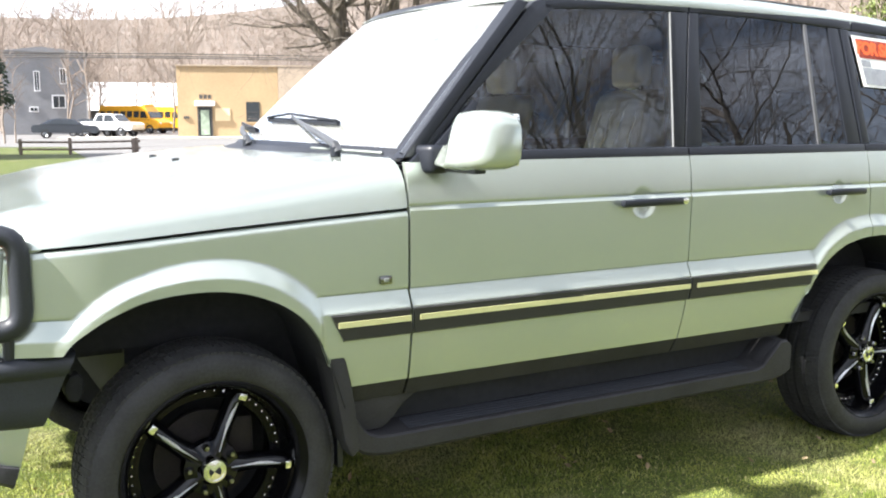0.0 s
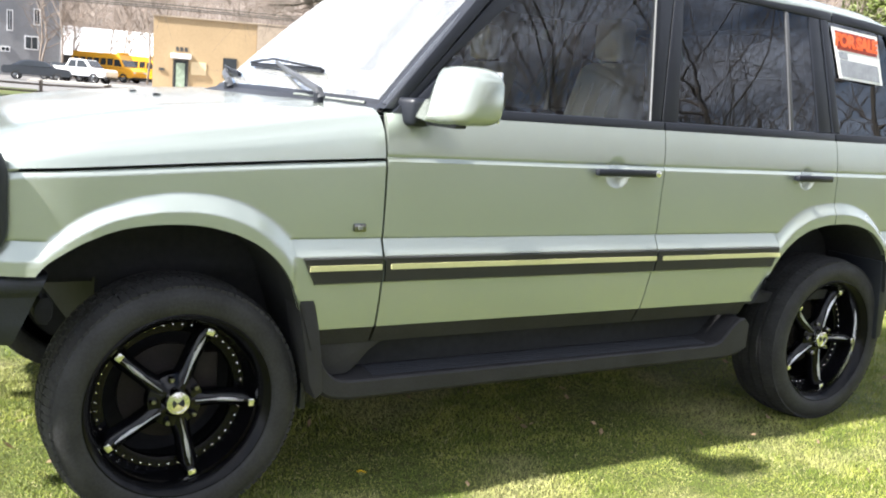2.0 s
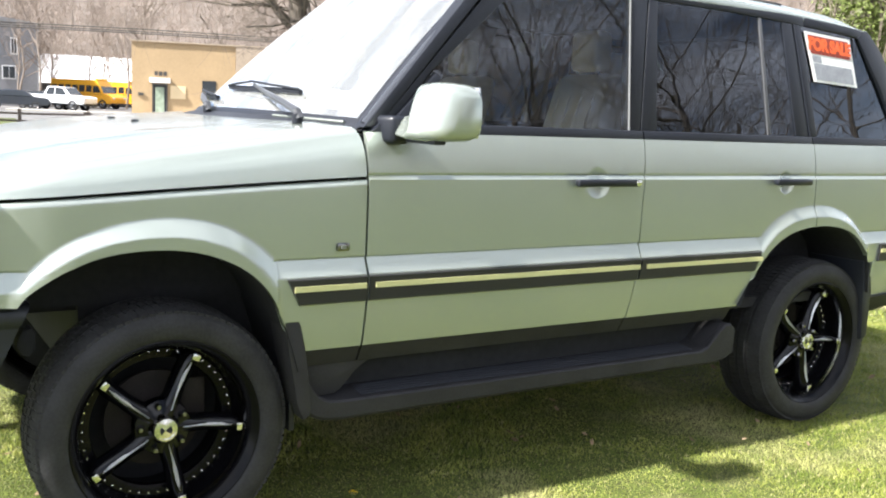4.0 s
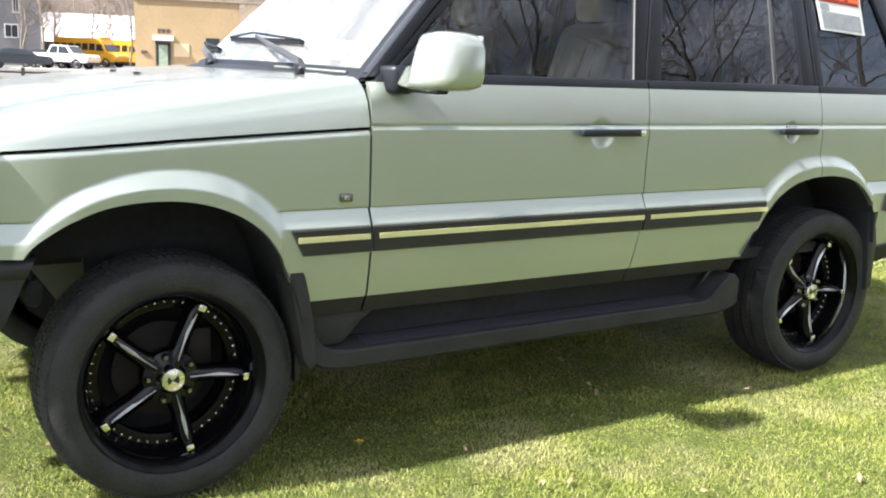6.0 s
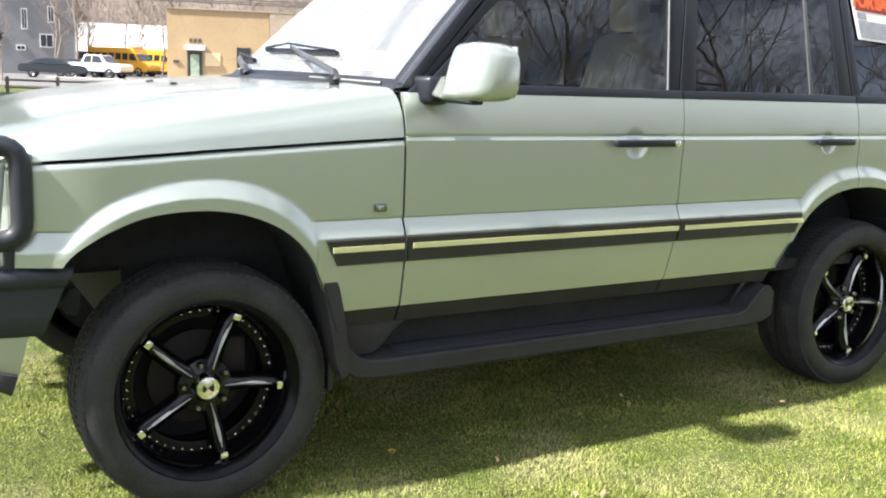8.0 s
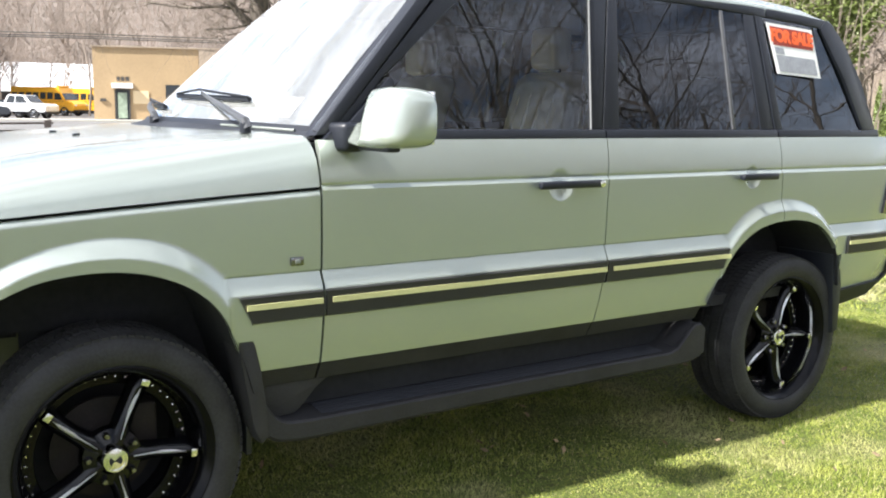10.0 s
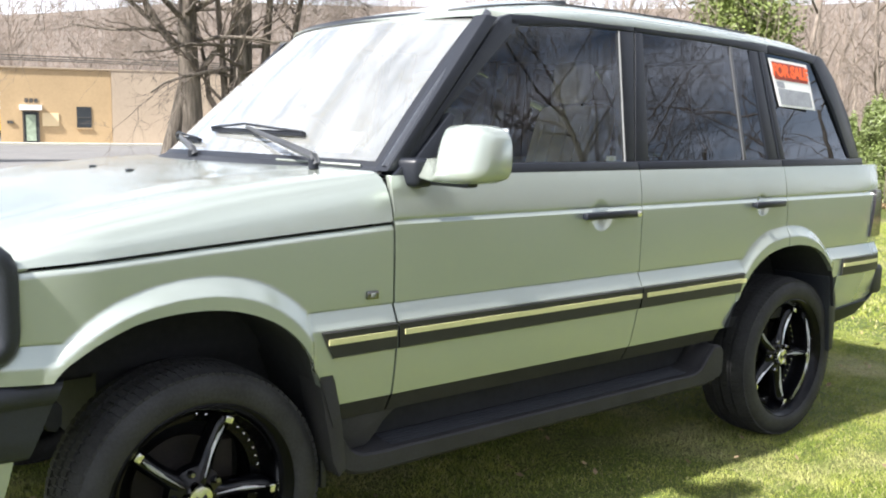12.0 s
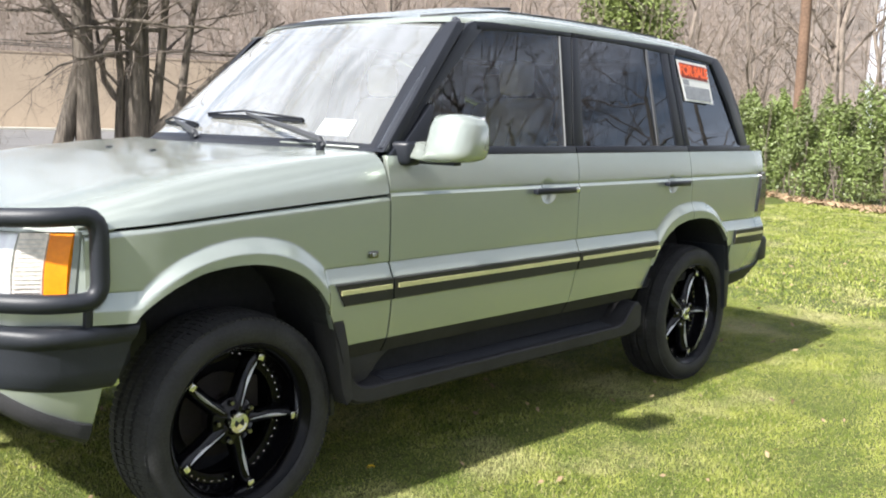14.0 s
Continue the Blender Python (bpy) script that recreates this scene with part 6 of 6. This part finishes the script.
SHAPES = {
    # body outline, cabin outline, side windows, wheel places, wheel radius, half width
    "sedan": ([(-2.35, 0.45), (-2.38, 0.75), (-2.2, 0.92), (-1.2, 1.0), (1.5, 1.02), (2.25, 0.98), (2.36, 0.7), (2.3, 0.42), (-2.2, 0.35)],
              [(-1.25, 0.98), (-0.55, 1.42), (0.55, 1.46), (1.1, 1.36), (1.75, 1.0)],
              [[(-0.95, 1.02), (-0.5, 1.36), (0.1, 1.39), (0.1, 1.02)], [(0.16, 1.02), (0.16, 1.39), (0.75, 1.36), (1.3, 1.04)]], (-1.42, 1.38), 0.32, 0.88),
    "pickup": ([(-2.75, 0.6), (-2.8, 1.0), (-2.6, 1.15), (-1.5, 1.2), (2.75, 1.2), (2.8, 0.6), (-2.6, 0.5)],
               [(-1.55, 1.18), (-0.95, 1.82), (0.45, 1.86), (0.75, 1.2)],
               [[(-1.25, 1.22), (-0.85, 1.74), (-0.25, 1.78), (-0.25, 1.22)], [(-0.18, 1.22), (-0.18, 1.78), (0.35, 1.76), (0.55, 1.22)]], (-1.75, 1.75), 0.40, 0.98),
    "bus": ([(-3.6, 0.6), (-3.65, 1.1), (-3.4, 1.35), (-2.55, 1.5), (3.6, 1.5), (3.6, 0.55), (-3.4, 0.5)],
            [(-2.6, 1.45), (-2.1, 2.25), (-1.7, 2.75), (3.5, 2.8), (3.6, 1.45)],
            [[(-2.3, 1.55), (-1.95, 2.2), (-1.4, 2.2), (-1.4, 1.55)]] + [[(-1.25 + 0.8 * i, 1.6), (-1.25 + 0.8 * i, 2.25), (-0.6 + 0.8 * i, 2.25), (-0.6 + 0.8 * i, 1.6)] for i in range(6)], (-2.5, 2.2), 0.45, 1.15),
}


def vehicle(kind, x, y, turn, paint, label, category, group=""):
    body, cabin, wins, axles, r, half = SHAPES[kind]
    m = pose(x, y, 0.02, 0, 0, turn)
    t = thing(category.replace(" ", "_"), (x, y, 0.02), label, category, group)
    b = part("body", turned(extrude_profile(body, half, 0.06), m), paint, t)
    part("cabin", turned(extrude_profile(cabin, half - 0.04, 0.04, 0.14), m), paint, b)
    zc0, zc1 = min(p[1] for p in cabin), max(p[1] for p in cabin)
    for w in wins:
        for s in (-1, 1):
            bm = bmesh.new()
            f = lambda z: s * (half - 0.04 - 0.14 * (z - zc0) / (zc1 - zc0) + 0.006)
            fa = [bm.verts.new((px, f(pz), pz)) for px, pz in w]
            bm.faces.new(fa)
            part("side_window", turned(rim_in(bm, (0, -0.02 * s, 0)), m), M_dark, t, "dark glass")
    # windscreen on the cabin's sloping front
    (xa, za), (xb, zb) = cabin[0], cabin[1]
    bm = bmesh.new()
    k = 0.035
    vs = [(xa + (xb - xa) * u - k, v * (half - 0.16), za + (zb - za) * u + k * 0.6) for u, v in ((0.12, -1), (0.12, 1), (0.9, 0.92), (0.9, -0.92))]
    bm.faces.new([bm.verts.new(p) for p in vs])
    part("windscreen", turned(rim_in(bm, (0.03, 0, -0.02)), m), M_dark, t, "dark glass")
    for ax in axles:
        for s in (-1, 1):
            c = (ax, s * (half - 0.10), r)
            wh = part("wheel", turned(lathe([(r * 0.62, 0.11 * s), (r * 0.98, 0.11 * s), (r, 0.08 * s), (r, -0.1 * s), (r * 0.6, -0.1 * s)], c, 20), m), M_rubber, t, "black tyre")
            part("rim", turned(lathe([(r * 0.62, 0.105 * s), (r * 0.5, 0.07 * s), (r * 0.15, 0.09 * s), (0.001, 0.095 * s)], c, 12), m), M_nut, wh, "metal rim")
    xf = min(p[0] for p in body)
    zf = [p[1] for p in body if p[0] == xf][0]
    for s in (-1, 1):
        ya, yb = sorted((s * (half - 0.42), s * (half - 0.10)))
        part("headlight", turned(box((xf - 0.02, ya, zf - 0.14), (xf + 0.14, yb, zf + 0.02), 0.02), m), M_lens, t, "clear lamp")
    part("bumper", turned(box((xf - 0.06, -half + 0.05, 0.40), (xf + 0.12, half - 0.05, 0.58), 0.04), m), M_sill, t, "grey bumper")
    if kind == "bus":
        for z in (0.95, 1.38):
            part("rail", turned(box((-2.5, -half - 0.02, z), (3.58, half + 0.02, z + 0.03)), m), M_tar, t, "black side rail")
        part("lamp_box", turned(box((-1.75, -0.8, 2.72), (-1.5, 0.8, 2.92), 0.04), m), M_bus, t)
    return t


P_dark = mat("navy_car_paint", (0.045, 0.052, 0.066), 0.25, 0.3, 0.8, 0.1, 1.0, 10.0)
P_black = mat("black_car_paint", (0.02, 0.022, 0.026), 0.25, 0.3, 0.8, 0.1, 1.0, 10.0)
P_white = mat("white_car_paint", (0.78, 0.79, 0.80), 0.3, 0.0, 0.8, 0.04, 1.0, 10.0)


def at_az(az, d):
    """A place at an azimuth, in degrees from straight ahead, seen from the first eye."""
    return -0.65 + d * math.sin(radians(az)), -2.3 + d * math.cos(radians(az))


PARKED = "cars in the car park"
vehicle("sedan", *at_az(7.9, 77), 168, P_dark, "dark blue saloon car in the car park", "car", PARKED)
vehicle("sedan", *at_az(9.35, 83), 150, P_black, "black saloon car in the car park", "car", PARKED)
vehicle("pickup", *at_az(10.1, 82), 138, P_white, "white pickup truck in the car park", "pickup truck", PARKED)
vehicle("bus", *at_az(11.6, 102), 132, M_bus, "yellow school bus in the car park", "bus", "yellow buses")
vehicle("bus", *at_az(13.2, 108), 140, M_bus, "yellow school bus in the car park", "bus", "yellow buses")

# grey house
HOUSE = thing("house", (*at_az(7.1, 100), 0), "grey clapboard two-storey house with white windows", "house")
hm = pose(*at_az(7.5, 97), 0, 0, 0, -7)
part("wall", turned(box((-4.6, 0, 0), (2.6, 9, 7.7)), hm), M_clap, HOUSE, "grey clapboard wall")
bm = bmesh.new()
vs = [bm.verts.new(p) for p in ((-5.0, -0.4, 7.6), (3.0, -0.4, 7.6), (-1.0, -0.4, 8.1), (-5.0, 9.4, 7.6), (3.0, 9.4, 7.6), (-1.0, 9.4, 8.1))]
for f in ((0, 1, 2), (5, 4, 3), (0, 2, 5, 3), (1, 4, 5, 2), (0, 3, 4, 1)):
    bm.faces.new([vs[i] for i in f])
part("roof", turned(bm, hm), M_clap, HOUSE, "grey gabled roof")
for i in range(30):
    part("board", turned(box((-4.62, -0.03, 0.1 + 0.25 * i), (2.62, 0.01, 0.325 + 0.25 * i)), hm), M_clap, HOUSE)
for wx, wz, ww, wh_ in ((-1.9, 4.0, 0.55, 1.9), (0.35, 4.7, 0.6, 1.5), (-0.4, 2.45, 1.2, 1.25), (-4.1, 2.5, 0.5, 1.1), (-2.4, 2.1, 0.8, 0.5)):
    w = part("window", turned(box((wx, -0.10, wz), (wx + ww, 0.0, wz + wh_)), hm), M_white, HOUSE, "white-framed window")
    part("pane", turned(box((wx + 0.10, -0.12, wz + 0.10), (wx + ww / 2 - 0.03, -0.09, wz + wh_ - 0.1)), hm), M_dark, w, "dark pane")
    part("pane", turned(box((wx + ww / 2 + 0.03, -0.12, wz + 0.10), (wx + ww - 0.10, -0.09, wz + wh_ - 0.1)), hm), M_dark, w, "dark pane")
part("corner_board", turned(box((2.58, -0.06, 0), (2.72, 0.1, 7.6)), hm), mat("pale_trim", (0.36, 0.36, 0.36), 0.7), HOUSE, "pale grey corner board")

# white shed roof behind the buses
SHED = thing("shed", (*at_az(12.2, 122), 0), "low shed with a bright white metal roof", "shed")
sm = pose(*at_az(12.0, 122), 0, 0, 0, -10)
part("wall", turned(box((-7, 0, 0), (7, 8, 2.7)), sm), M_tar, SHED, "dark shed wall")
part("roof", turned(rim_in(grid([[(-7.4, -0.5, 2.6), (7.4, -0.5, 2.6)], [(-6.4, 4, 6.0), (6.8, 4, 6.0)], [(-7.4, 8.5, 2.6), (7.4, 8.5, 2.6)]]), (0, 0, -0.12)), sm), M_white, SHED, "white metal roof")

# low two-rail wooden fence beside the road
FENCE = thing("fence", (5.4, 37.5, 0), "low weathered two-rail wooden fence", "fence")
f0, f1 = V((3.2, 37.6, 0)), V((7.35, 36.6, 0))
for i in range(4):
    p = f0.lerp(f1, (0, 0.42, 0.97, 1.0)[i])
    part("post", box((p.x - 0.06, p.y - 0.06, -0.1), (p.x + 0.06, p.y + 0.06, 0.62 + 0.04 * (i % 2)), 0.01), M_wood, FENCE)
for z in (0.22, 0.50):
    part("rail", tube([f0 + V((-0.1, 0, z)), f0.lerp(f1, 0.5) + V((0, 0, z - 0.02)), f1 + V((0.15, 0, z + 0.02))], 0.045, 6), M_wood, FENCE)

# overhead wires along the road
WIRES = thing("overhead_wires", (10, 72, 0), "black overhead wires on the far side of the road", "wires")
for k, z in enumerate((5.9, 6.1, 6.35)):
    part("wire", tube([along(-80, -1.5 - k, z + 0.8)] + [along(-60 + 20 * i, -1.5 - k, z + (0.12 if i % 2 else 0.0)) for i in range(7)], 0.045, 5), M_tar, WIRES)

# dandelion
DAND = thing("dandelion", (0.64, 0.15, 0), "yellow dandelion flower in the grass", "flower")
part("stalk", tube([(0.64, 0.15, -0.01), (0.641, 0.149, 0.03)], 0.002, 5), M_leaf, DAND)
bm = bmesh.new()
for i in range(16):
    a = i * 2.4
    r = 0.004 + 0.009 * (i / 16)
    c = V((0.64 + r * math.cos(a), 0.15 + r * math.sin(a), 0.032 - 0.004 * (i / 16)))
    d = V((math.cos(a), math.sin(a), 0.6)).normalized() * 0.009
    e = V((-math.sin(a), math.cos(a), 0)) * 0.004
    bm.faces.new([bm.verts.new(p) for p in (c - e, c + d, c + e)])
part("petals", bm, mat("dandelion_yellow", (0.85, 0.55, 0.02), 0.6), DAND, "yellow petals")
